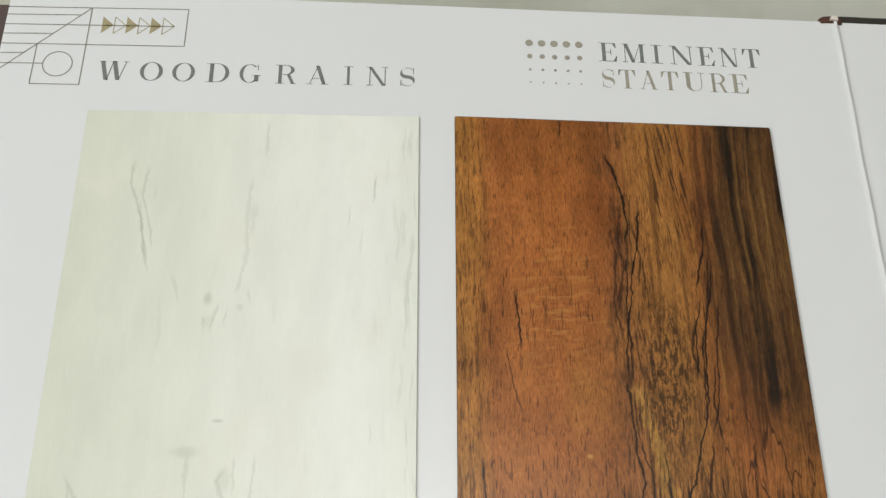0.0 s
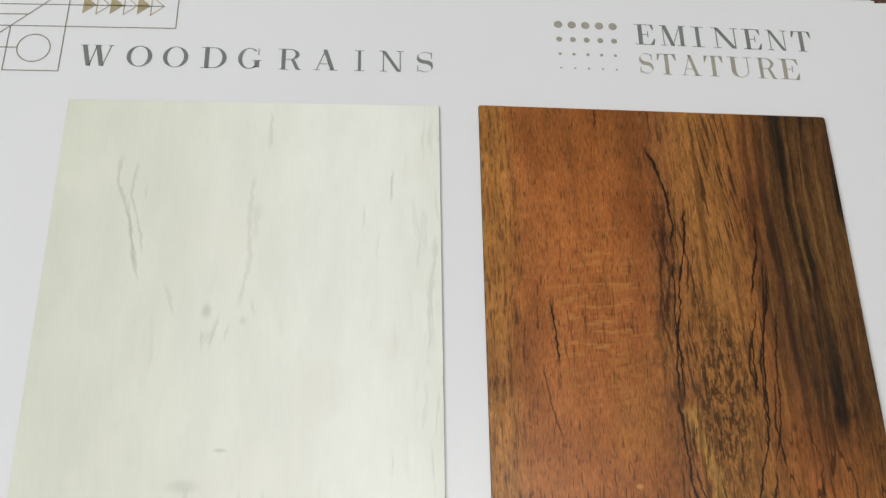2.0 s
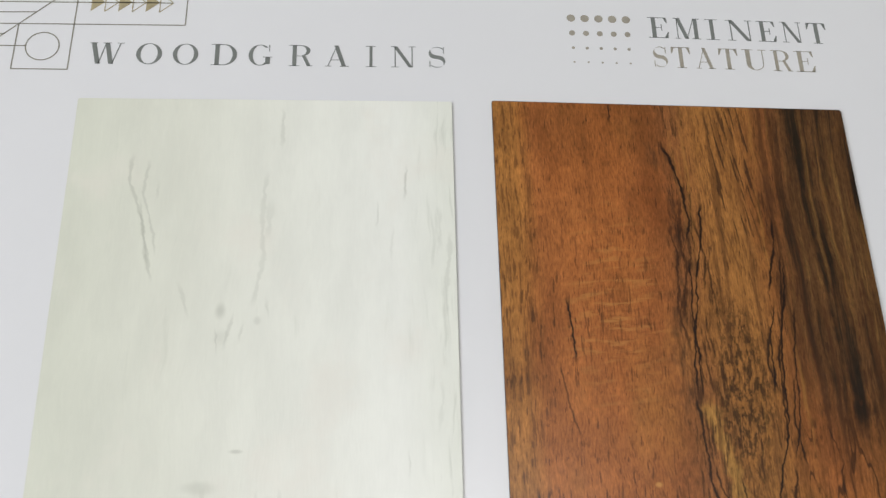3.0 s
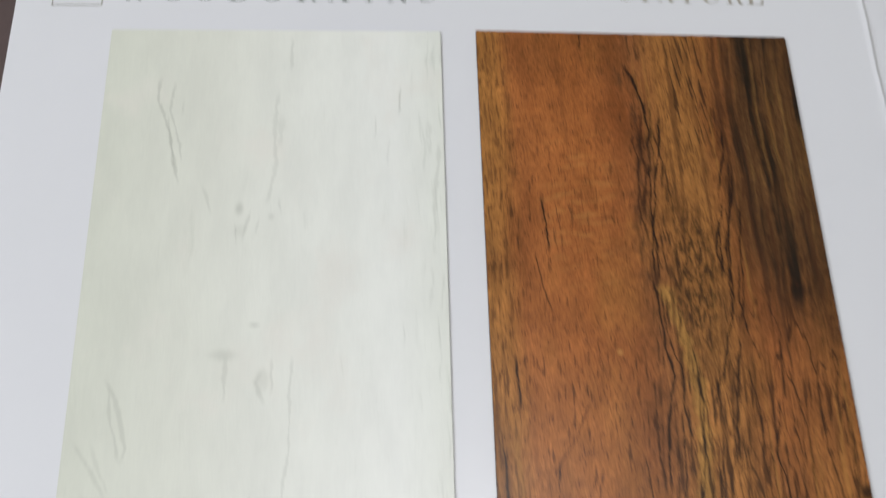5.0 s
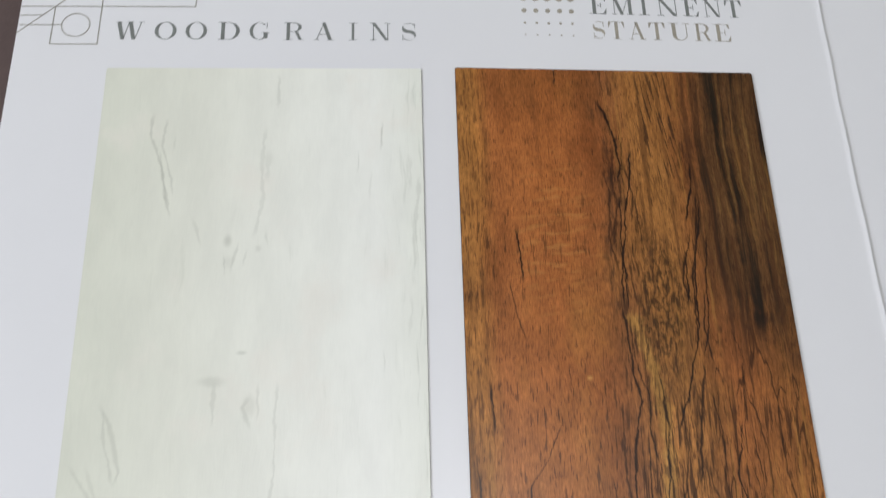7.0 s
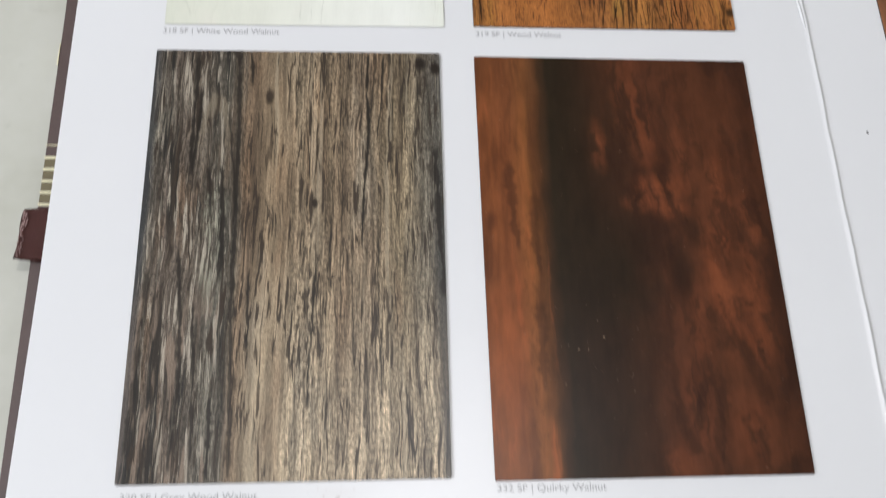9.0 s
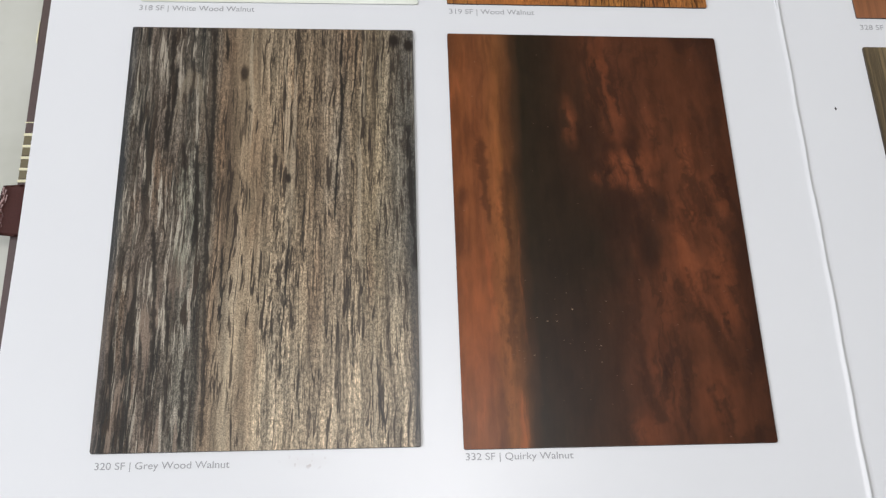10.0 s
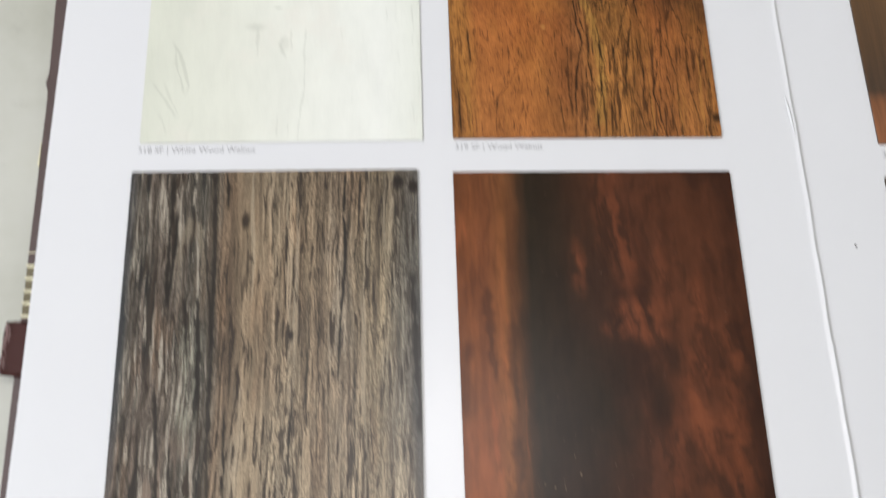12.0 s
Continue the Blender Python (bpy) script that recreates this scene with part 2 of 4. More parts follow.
def wood_walnut(w, h):
    p = Paper("wood_walnut_decor", w, h)
    u, v = p.u, p.v
    uw = u + (p.noise(u * 2.5, v * 2.5, 1.0, 4.0) - 0.5) * 0.07
    c = uw.ramp([
        (0.0, srgb(165, 112, 57)), (0.06, srgb(169, 112, 56)), (0.11, srgb(165, 100, 52)), (0.3, srgb(164, 97, 48)), (0.42, srgb(147, 87, 44)),
        (0.49, srgb(138, 87, 48)), (0.56, srgb(162, 108, 55)), (0.66, srgb(158, 106, 54)), (0.72, srgb(143, 90, 46)), (0.80, srgb(142, 84, 43)), (1.0, srgb(142, 90, 46)),
    ])
    patch = p.chain(p.noise(u * 4.0, v * 3.0, 6.0, 4.0))
    c = p.mix(patch.smooth(0.5, 0.72) * 0.45, c, srgb(168, 113, 53))
    c = p.mix(patch.smooth(0.48, 0.28) * 0.55, c, srgb(118, 64, 28))
    u, v = p.u, p.v
    c = p.mix(p.chain(v.smooth(0.20, 0.0) * u.smooth(0.06, 0.2) * u.smooth(0.50, 0.42)) * 0.5, c, srgb(108, 64, 28))
    c = p.mix(p.chain(p.v.smooth(0.6, 1.0)) * 0.35, c, srgb(176, 118, 64))
    # a broad diagonal brown wash low on the orange side
    u, v = p.u, p.v
    wash = p.chain(p.spot(0.42, 0.86, 0.13, 0.16, 0.0, 0.9, 12.0))
    c = p.mix(wash * 0.35, c, srgb(98, 56, 32))
    # streaky heartwood on one side, fading out past halfway down
    u, v = p.u, p.v
    edge = p.noise(u * 5.0, v * 1.6, 3.0, 4.0)
    heart = p.chain((uw + (edge - 0.5) * 0.22).smooth(0.73, 0.84) * v.smooth(0.74, 0.46))
    c = p.mix(heart * 0.9, c, srgb(85, 58, 32))
    streak = p.chain(p.noise(uw * 34.0, p.v * 2.0, 12.0, 6.0, 0.70))
    c = p.mix(heart * streak.smooth(0.46, 0.58) * 0.95, c, srgb(40, 29, 18))
    c = p.mix(heart * streak.smooth(0.44, 0.34) * 0.55, c, srgb(133, 100, 53))
    band = p.vein([(0.845, -0.02), (0.87, 0.25), (0.89, 0.45), (0.905, 0.60)], 0.035, 81.0, 0.02)
    c = p.mix(band * streak.smooth(0.36, 0.56) * 0.8, c, srgb(36, 28, 18))
    c = p.mix(p.spot(0.895, 0.55, 0.028, 0.09, 0.1, 0.9, 2.0) * 0.85, c, srgb(32, 24, 17))
    c = p.mix(p.spot(1.0, 0.18, 0.020, 0.12, 0.2, 0.6, 4.0) * 0.9, c, srgb(24, 18, 14))
    c = p.mix(p.spot(1.0, 0.66, 0.06, 0.06, 0.0, 0.9, 6.0) * 0.6, c, srgb(60, 39, 22))
    # greyed torn grain along the edge of the orange wood
    tear = p.vein([(0.44, 0.08), (0.485, 0.16), (0.50, 0.26), (0.475, 0.36), (0.465, 0.50), (0.47, 0.58)], 0.042, 83.0, 0.03)
    rag = p.chain(p.noise(p.u * 60.0, p.v * 16.0, 84.0, 5.0, 0.7))
    c = p.mix(tear * rag.smooth(0.42, 0.62) * 0.6, c, srgb(63, 44, 30))
    # mottled olive wedge between the veins, drawn to a point
    u, v = p.u, p.v
    wedge = p.chain(p.spot(0.60, 0.55, 0.11, 0.22, 0.35, 0.6, 8.0))
    moss = p.chain(p.noise(uw * 75.0, p.v * 40.0, 15.0, 5.0, 0.75))
    c = p.mix(wedge * 0.3, c, srgb(118, 78, 40))
    c = p.mix(wedge * moss.smooth(0.46, 0.56) * 0.85, c, srgb(53, 35, 17))
    c = p.mix(p.vein([(0.505, 0.56), (0.545, 0.66), (0.572, 0.76), (0.57, 0.86), (0.55, 0.97)], 0.030, 61.0, 0.010) * 0.75, c, srgb(179, 132, 66))
    u, v = p.u, p.v
    uf = uw + (p.noise(u * 10.0, v * 6.0, 40.0, 3.0) - 0.5) * 0.014
    figured = p.chain(uf.smooth(0.40, 0.52) * 0.75 + uf.smooth(0.12, 0.06) * 0.6 + 0.22)
    fibre = p.chain(p.noise(uf * 70.0, p.v * 3.4, 2.0, 5.0, 0.65))
    c = p.mix(figured, c, p.mix(1.0, c, p.grey(fibre.smooth(0.3, 0.7), 0.74, 1.18), "MULTIPLY"))
    mottle = p.chain(p.noise(p.u * 13.0, p.v * 9.0, 90.0, 5.0, 0.65))
    c = p.mix(1.0, c, p.grey(mottle.smooth(0.3, 0.7), 0.80, 1.17), "MULTIPLY")
    fine = p.chain(p.noise(uf * 230.0, p.v * 60.0, 4.0, 4.0, 0.75))
    c = p.mix(1.0, c, p.grey(fine.smooth(0.28, 0.72), 0.62, 1.32), "MULTIPLY")
    long = p.chain(p.noise(uf * 34.0, p.v * 1.5, 72.0, 4.0, 0.6))
    c = p.mix(long.smooth(0.54, 0.66) * figured * 0.55, c, srgb(73, 43, 23))
    c = p.mix(long.smooth(0.42, 0.30) * figured * 0.3, c, srgb(179, 130, 62))
    # ripple of pale rays across the grain
    u, v = p.u, p.v
    fleck = p.noise(u * 12.0, v * 105.0 + u * 5.0, 18.0, 4.0).smooth(0.50, 0.66) * p.spot(0.29, 0.40, 0.19, 0.26, 0.1, 0.7, 1.0)
    c = p.mix(p.chain(fleck) * 0.55, c, srgb(188, 130, 70))
    u, v = p.u, p.v
    ripple = p.noise(u * 18.0, v * 120.0, 19.0, 3.0).smooth(0.54, 0.66) * p.spot(0.34, 0.46, 0.12, 0.16, 0.1, 0.8, 2.0)
    c = p.mix(p.chain(ripple) * 0.3, c, srgb(92, 45, 22))
    # open pores: short dark dashes
    u, v = p.u, p.v
    many = p.noise(u * 3.0, v * 3.0, 21.0, 2.0).smooth(0.33, 0.55)
    pore = p.noise(u * 105.0 + (v * 3.0), v * 20.0, 24.0, 1.0, 0.4).smooth(0.645, 0.68)
    c = p.mix(p.chain(pore * many * v.smooth(0.10, 0.45)) * 0.65, c, srgb(54, 31, 18))
    u, v = p.u, p.v
    margin = p.noise(u * 110.0 - (v * 4.0), v * 14.0, 36.0, 2.0, 0.5).smooth(0.57, 0.61) * uf.smooth(0.13, 0.07)
    c = p.mix(p.chain(margin) * 0.55, c, srgb(78, 47, 24))
    u, v = p.u, p.v
    pore2 = p.noise(u * 170.0 + (v * 4.0), v * 36.0, 29.0, 1.0, 0.4).smooth(0.65, 0.69)
    c = p.mix(p.chain(pore2) * 0.6, c, srgb(67, 37, 19))
    u, v = p.u, p.v
    top = p.noise(u * 105.0 - v * 22.0, v * 9.0, 27.0, 2.0).smooth(0.56, 0.60) * p.spot(0.66, 0.14, 0.12, 0.26, 0.3, 0.6, 5.0)
    c = p.mix(p.chain(top) * 0.85, c, srgb(53, 32, 19))
    u, v = p.u, p.v
    low = p.noise(u * 80.0 + v * 6.0, v * 7.0, 31.0, 2.0).smooth(0.57, 0.62) * v.smooth(0.60, 0.82) * u.smooth(0.4, 0.5)
    c = p.mix(p.chain(low) * 0.8, c, srgb(51, 29, 16))
    u, v = p.u, p.v
    spalt = p.noise(uf * 95.0, v * 12.0, 33.0, 4.0, 0.7).smooth(0.52, 0.60) * (uf.smooth(0.42, 0.48) * uf.smooth(0.80, 0.72)) * p.noise(u * 7.0, v * 5.0, 35.0, 2.0).smooth(0.40, 0.60)
    c = p.mix(p.chain(spalt) * 0.8, c, srgb(53, 32, 17))
    # wandering contour lines on the lower heart side
    u, v = p.u, p.v
    n = p.noise(u * 9.0, v * 2.6, 101.0, 3.0, 0.55)
    contour = p.chain((n * 6.0).op("FRACT").op("SUBTRACT", 0.5).op("ABSOLUTE").smooth(0.055, 0.02) * u.smooth(0.66, 0.74) * v.smooth(0.52, 0.66) * p.noise(u * 6.0, v * 7.0, 103.0, 2.0).smooth(0.38, 0.5))
    c = p.mix(contour * 0.8, c, srgb(49, 28, 14))
    dark = srgb(29, 16, 10)
    veins = [
        ([(0.464, 0.085), (0.491, 0.134), (0.508, 0.175), (0.517, 0.239), (0.502, 0.282)], 0.007, 0.9),
        ([(0.50, 0.19), (0.485, 0.27), (0.495, 0.33), (0.47, 0.42)], 0.008, 0.6),
        ([(0.555, 0.20), (0.55, 0.233), (0.538, 0.291), (0.521, 0.32), (0.5, 0.44), (0.502, 0.502), (0.494, 0.56)], 0.0045, 0.95),
        ([(0.505, 0.31), (0.496, 0.418), (0.485, 0.545)], 0.0035, 0.9),
        ([(0.478, 0.55), (0.488, 0.612), (0.49, 0.681), (0.509, 0.736), (0.486, 0.79), (0.469, 0.86), (0.465, 0.94)], 0.006, 0.85),
        ([(0.749, 0.231), (0.732, 0.308), (0.705, 0.374)], 0.004, 0.9),
        ([(0.717, 0.39), (0.692, 0.456), (0.68, 0.552)], 0.005, 0.9),
        ([(0.761, 0.318), (0.742, 0.392), (0.715, 0.474), (0.71, 0.543), (0.699, 0.619), (0.656, 0.707), (0.606, 0.80)], 0.004, 0.95),
        ([(0.752, 0.30), (0.73, 0.42), (0.708, 0.48), (0.70, 0.56), (0.695, 0.62)], 0.0035, 0.8),
        ([(0.767, 0.401), (0.742, 0.543), (0.726, 0.619), (0.709, 0.656)], 0.003, 0.85),
        ([(0.172, 0.379), (0.176, 0.442), (0.184, 0.495)], 0.0045, 0.9),
        ([(0.14, 0.49), (0.155, 0.56), (0.185, 0.62)], 0.004, 0.6),
        ([(0.57, 0.68), (0.577, 0.76), (0.582, 0.80)], 0.006, 0.8),
        ([(0.577, 0.79), (0.565, 0.861), (0.556, 0.93), (0.533, 0.985)], 0.004, 0.9),
        ([(0.515, 0.82), (0.507, 0.929), (0.486, 0.999)], 0.004, 0.85),
        ([(0.545, 0.92), (0.531, 0.999)], 0.004, 0.8),
        ([(0.707, 0.663), (0.68, 0.75), (0.664, 0.83), (0.65, 0.90)], 0.005, 0.8),
        ([(0.792, 0.783), (0.764, 0.88), (0.78, 0.932), (0.792, 0.995)], 0.004, 0.9),
        ([(0.80, 0.60), (0.825, 0.66), (0.81, 0.74), (0.80, 0.79)], 0.003, 0.7),
        ([(0.83, 0.72), (0.86, 0.86), (0.85, 0.97)], 0.004, 0.6),
        ([(0.268, 0.78), (0.228, 0.842), (0.171, 0.892), (0.158, 0.989)], 0.003, 0.8),
        ([(0.401, 0.877), (0.414, 0.97)], 0.003, 0.7),
        ([(0.68, 0.86), (0.70, 0.93), (0.72, 0.99)], 0.005, 0.6),
        ([(0.332, 0.0), (0.328, 0.045)], 0.005, 0.9),
        ([(0.46, 0.24), (0.475, 0.31), (0.46, 0.40), (0.478, 0.48)], 0.006, 0.6),
        ([(0.53, 0.24), (0.545, 0.31), (0.535, 0.37)], 0.005, 0.7),
        ([(0.56, 0.27), (0.555, 0.35), (0.565, 0.44)], 0.004, 0.5),
        ([(0.69, 0.44), (0.675, 0.50), (0.69, 0.55)], 0.004, 0.8),
        ([(0.735, 0.52), (0.72, 0.60), (0.735, 0.67)], 0.003, 0.8),
        ([(0.50, 0.66), (0.53, 0.73), (0.525, 0.80), (0.54, 0.86)], 0.005, 0.8),
        ([(0.45, 0.74), (0.44, 0.84), (0.45, 0.95)], 0.005, 0.6),
        ([(0.62, 0.74), (0.63, 0.83), (0.60, 0.92), (0.61, 0.99)], 0.005, 0.7),
        ([(0.72, 0.72), (0.735, 0.82), (0.72, 0.90)], 0.004, 0.7),
        ([(0.82, 0.80), (0.83, 0.90), (0.815, 0.99)], 0.004, 0.7),
        ([(0.90, 0.78), (0.905, 0.88), (0.93, 0.97)], 0.004, 0.6),
        ([(0.30, 0.66), (0.31, 0.74)], 0.003, 0.6),
        ([(0.07, 0.70), (0.075, 0.80)], 0.005, 0.8),
        ([(0.02, 0.86), (0.03, 0.99)], 0.006, 0.8),
    ]
    for n, (points, width, much) in enumerate(veins):
        c = p.mix(p.vein(points, width * (1.2 if 0.63 < points[0][0] < 0.78 else 0.9), n * 2.7 + 0.3, 0.013) * min(1.0, much * 1.1), c, dark)
    c = p.mix(p.spot(0.992, 0.95, 0.03, 0.022, 0.3, 0.8, 3.0) * 0.9, c, srgb(31, 21, 12))
    c = p.mix(p.spot(0.361, 0.693, 0.012, 0.006, 0.3) * 0.6, c, srgb(210, 153, 83))
    grain = p.chain(p.noise(p.u * 300.0, p.v * 420.0, 0.0, 2.0, 0.6))
    return p.finish(c, 0.28, grain + fine, 0.00010, 0.28, specular=0.22)


def grey_wood(w, h):
    p = Paper("grey_walnut_decor", w, h)
    u, v = p.u, p.v
    uw = u + (p.noise(u * 3.0, v * 1.6, 1.0, 4.0) - 0.5) * 0.06
    c = uw.ramp([
        (0.0, srgb(70, 68, 64)), (0.03, srgb(85, 79, 70)), (0.08, srgb(96, 86, 76)), (0.16, srgb(85, 76, 66)), (0.26, srgb(79, 75, 66)), (0.305, srgb(74, 67, 57)),
        (0.335, srgb(117, 98, 78)), (0.42, srgb(137, 119, 95)), (0.50, srgb(139, 123, 100)), (0.62, srgb(125, 108, 86)), (0.74, srgb(117, 101, 82)),
        (0.86, srgb(128, 113, 89)), (0.95, srgb(99, 92, 80)), (1.0, srgb(66, 66, 64)),
    ])
    # lamp sheen on the lower part, painted in as a paler colour
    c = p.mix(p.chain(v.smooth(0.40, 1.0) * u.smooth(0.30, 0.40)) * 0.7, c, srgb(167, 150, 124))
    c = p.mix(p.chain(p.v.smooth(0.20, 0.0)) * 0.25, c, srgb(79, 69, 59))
    warm = p.chain(p.noise(p.u * 7.0, p.v * 1.8, 5.0, 3.0))
    c = p.mix(warm.smooth(0.52, 0.68) * 0.45, c, srgb(127, 100, 75))
    c = p.mix(warm.smooth(0.46, 0.34) * 0.35, c, srgb(125, 119, 105))
    # the grain wanders at a small scale, so that no streak runs dead straight
    u, v = p.u, p.v
    uf = uw + (p.noise(u * 11.0, v * 7.0, 40.0, 3.0) - 0.5) * 0.020
    light = p.chain(uf.smooth(0.29, 0.335))
    side = p.chain(light * -1.0 + 1.0)
    # broad streaks, then long hair lines, then a fine pitted speckle
    fibre = p.chain(p.noise(uf * 26.0, p.v * 1.8, 2.0, 5.0, 0.62))
    c = p.mix(1.0, c, p.grey(fibre.smooth(0.36, 0.64), 0.66, 1.32), "MULTIPLY")
    hair = p.chain(p.noise(uf * 105.0 + p.v * 4.0, p.v * 4.5, 4.0, 4.0, 0.65))
    calm = p.chain(uf.smooth(0.31, 0.35) * uf.smooth(0.52, 0.44) * -0.55 + 1.0)
    c = p.mix(calm, c, p.mix(1.0, c, p.grey(hair.smooth(0.34, 0.66), 0.60, 1.40), "MULTIPLY"))
    pit = p.chain(p.noise(uf * 150.0, p.v * 95.0, 6.0, 4.0, 0.75))
    c = p.mix(calm, c, p.mix(1.0, c, p.grey(pit.smooth(0.38, 0.62), 0.52, 1.58), "MULTIPLY"))
    # black fissures and pale splinters on the weathered side
    u, v = p.u, p.v
    zone = p.chain(p.noise(u * 8.0, v * 2.6, 70.0, 3.0))
    black = p.chain(p.noise(uf * 26.0, p.v * 1.6, 8.0, 5.0, 0.66).smooth(0.50, 0.56))
    c = p.mix(side * black * zone.smooth(0.34, 0.50) * 0.95, c, srgb(32, 31, 28))
    pale = p.chain(p.noise(uf * 72.0, p.v * 5.0, 11.0, 5.0, 0.7).smooth(0.54, 0.59))
    c = p.mix(side * pale * zone.smooth(0.66, 0.46) * 0.85, c, srgb(172, 162, 145))
    moss = p.chain(p.noise(uf * 75.0, p.v * 11.0, 13.0, 5.0, 0.72).smooth(0.48, 0.56) * p.spot(0.235, 0.46, 0.055, 0.24, 0.2, 0.6, 6.0))
    c = p.mix(moss * 0.8, c, srgb(159, 156, 137))
    # islands of smooth brown wood low on the weathered side
    isle = p.chain(p.noise(uf * 22.0, p.v * 3.0, 15.0, 3.0, 0.55).smooth(0.50, 0.55) * p.v.smooth(0.55, 0.72) * side)
    c = p.mix(isle * 0.65, c, srgb(139, 121, 105))
    # arched grain near the top of the weathered side
    u, v = p.u, p.v
    du, dv = (u - 0.225) * 15.0, (v - 0.36) * 4.0
    ring = (du * du + dv * dv).op("SQRT") + (p.noise(u * 30.0, v * 14.0, 17.0, 4.0) - 0.5) * 0.35
    arch = p.chain((ring * 9.0).op("SINE").smooth(0.1, 0.8) * ring.smooth(1.25, 1.0) * ring.smooth(0.45, 0.7) * v.smooth(0.30, 0.16))
    c = p.mix(arch * 0.55, c, srgb(137, 125, 106))
    # long dark and pale draws
    long = p.chain(p.noise(uf * 30.0, p.v * 0.9, 72.0, 3.0, 0.6))
    c = p.mix(long.smooth(0.55, 0.66) * 0.5, c, srgb(70, 58, 47))
    c = p.mix(long.smooth(0.44, 0.34) * light * 0.4, c, srgb(172, 158, 134))
    # thin checks that follow the grain
    n = p.noise(uf * 22.0, p.v * 1.6, 50.0, 3.0, 0.55)
    check = p.chain((n - 0.5).op("ABSOLUTE").smooth(0.018, 0.006) * p.noise(uf * 9.0, p.v * 5.0, 52.0, 2.0).smooth(0.44, 0.56))
    c = p.mix(check * 0.95, c, srgb(50, 41, 33))
    n = p.noise(uf * 38.0, p.v * 2.4, 54.0, 3.0, 0.55)
    check = p.chain((n - 0.46).op("ABSOLUTE").smooth(0.018, 0.006) * p.noise(uf * 12.0, p.v * 6.0, 56.0, 2.0).smooth(0.48, 0.58))
    c = p.mix(check * 0.9, c, srgb(54, 45, 37))
    # dark drawn-out dashes, in patches over the light side
    u, v = p.u, p.v
    dash = p.noise(uf * 80.0 + v * 3.0, v * 9.0, 14.0, 2.0, 0.5).smooth(0.585, 0.62)
    where = p.noise(u * 6.0, v * 2.5, 17.0, 2.0).smooth(0.40, 0.54)
    c = p.mix(p.chain(dash * where) * 0.95, c, srgb(54, 44, 35))
    u, v = p.u, p.v
    chip = p.noise(u * 85.0 + v * 9.0, v * 27.0, 20.0, 3.0, 0.6).smooth(0.54, 0.58) * p.spot(0.55, 0.64, 0.075, 0.34, 0.3, 0.6, 3.0)
    c = p.mix(p.chain(chip) * 0.85, c, srgb(50, 42, 34))
    u, v = p.u, p.v
    chip = p.noise(u * 80.0 - v * 5.0, v * 22.0, 24.0, 3.0, 0.6).smooth(0.56, 0.60) * p.spot(0.93, 0.22, 0.06, 0.22, 0.2, 0.6, 4.0)
    c = p.mix(p.chain(chip) * 0.8, c, srgb(52, 44, 36))
    c = p.mix(p.chain(p.u.smooth(0.955, 0.99) * p.v.smooth(0.38, 0.55)) * 0.75, c, srgb(58, 58, 58))
    c = p.mix(p.chain(p.u.smooth(0.035, 0.008)) * 0.6, c, srgb(62, 64, 66))
    micro = p.chain(p.noise(p.u * 260.0, p.v * 330.0, 80.0, 3.0, 0.7))
    c = p.mix(1.0, c, p.grey(micro.smooth(0.34, 0.66), 0.68, 1.46), "MULTIPLY")
    dark = srgb(32, 27, 22)
    veins = [
        ([(0.290, 0.0), (0.303, 0.217), (0.306, 0.446), (0.31, 0.658), (0.322, 0.837), (0.328, 0.999)], 0.010, 0.7),
        ([(0.151, 0.0), (0.149, 0.158), (0.143, 0.30)], 0.009, 0.8),
        ([(0.742, 0.0), (0.744, 0.214), (0.73, 0.366), (0.723, 0.501)], 0.007, 0.85),
        ([(0.768, 0.05), (0.75, 0.20), (0.735, 0.33)], 0.005, 0.7),
        ([(0.575, 0.53), (0.57, 0.618), (0.56, 0.761), (0.555, 0.86)], 0.005, 0.8),
        ([(0.86, 0.80), (0.87, 0.889), (0.89, 0.983)], 0.0035, 0.8),
        ([(0.975, 0.25), (0.98, 0.40), (0.994, 0.62)], 0.012, 0.8),
        ([(0.132, 0.50), (0.162, 0.758), (0.147, 0.985)], 0.010, 0.75),
        ([(0.265, 0.157), (0.312, 0.424)], 0.008, 0.7),
        ([(0.19, 0.62), (0.205, 0.80), (0.215, 0.96)], 0.008, 0.7),
        ([(0.33, 0.0), (0.345, 0.10)], 0.009, 0.8),
        ([(0.36, 0.55), (0.365, 0.74)], 0.006, 0.8),
        ([(0.83, 0.12), (0.825, 0.30), (0.84, 0.44)], 0.004, 0.6),
        ([(0.66, 0.30), (0.655, 0.52), (0.66, 0.70)], 0.004, 0.6),
        ([(0.92, 0.08), (0.90, 0.25), (0.905, 0.36)], 0.005, 0.6),
        ([(0.06, 0.30), (0.075, 0.52), (0.06, 0.70)], 0.008, 0.6),
        ([(0.80, 0.0), (0.79, 0.12), (0.775, 0.24)], 0.005, 0.8),
        ([(0.17, 0.10), (0.165, 0.22), (0.15, 0.33)], 0.010, 0.8),
        ([(0.25, 0.30), (0.27, 0.45), (0.265, 0.58)], 0.012, 0.8),
        ([(0.21, 0.30), (0.225, 0.44)], 0.006, 0.7),
        ([(0.04, 0.55), (0.03, 0.80), (0.02, 0.95)], 0.012, 0.6),
        ([(0.62, 0.42), (0.615, 0.60)], 0.004, 0.7),
        ([(0.69, 0.55), (0.70, 0.78)], 0.004, 0.7),
        ([(0.78, 0.46), (0.775, 0.66), (0.79, 0.84)], 0.004, 0.7),
        ([(0.50, 0.04), (0.495, 0.22)], 0.004, 0.6),
        ([(0.26, 0.82), (0.262, 0.999)], 0.009, 0.8),
    ]
    for n, (points, width, much) in enumerate(veins):
        c = p.mix(p.vein(points, width * 1.1, n * 3.3 + 0.9, 0.011) * min(1.0, much * 1.15), c, dark)
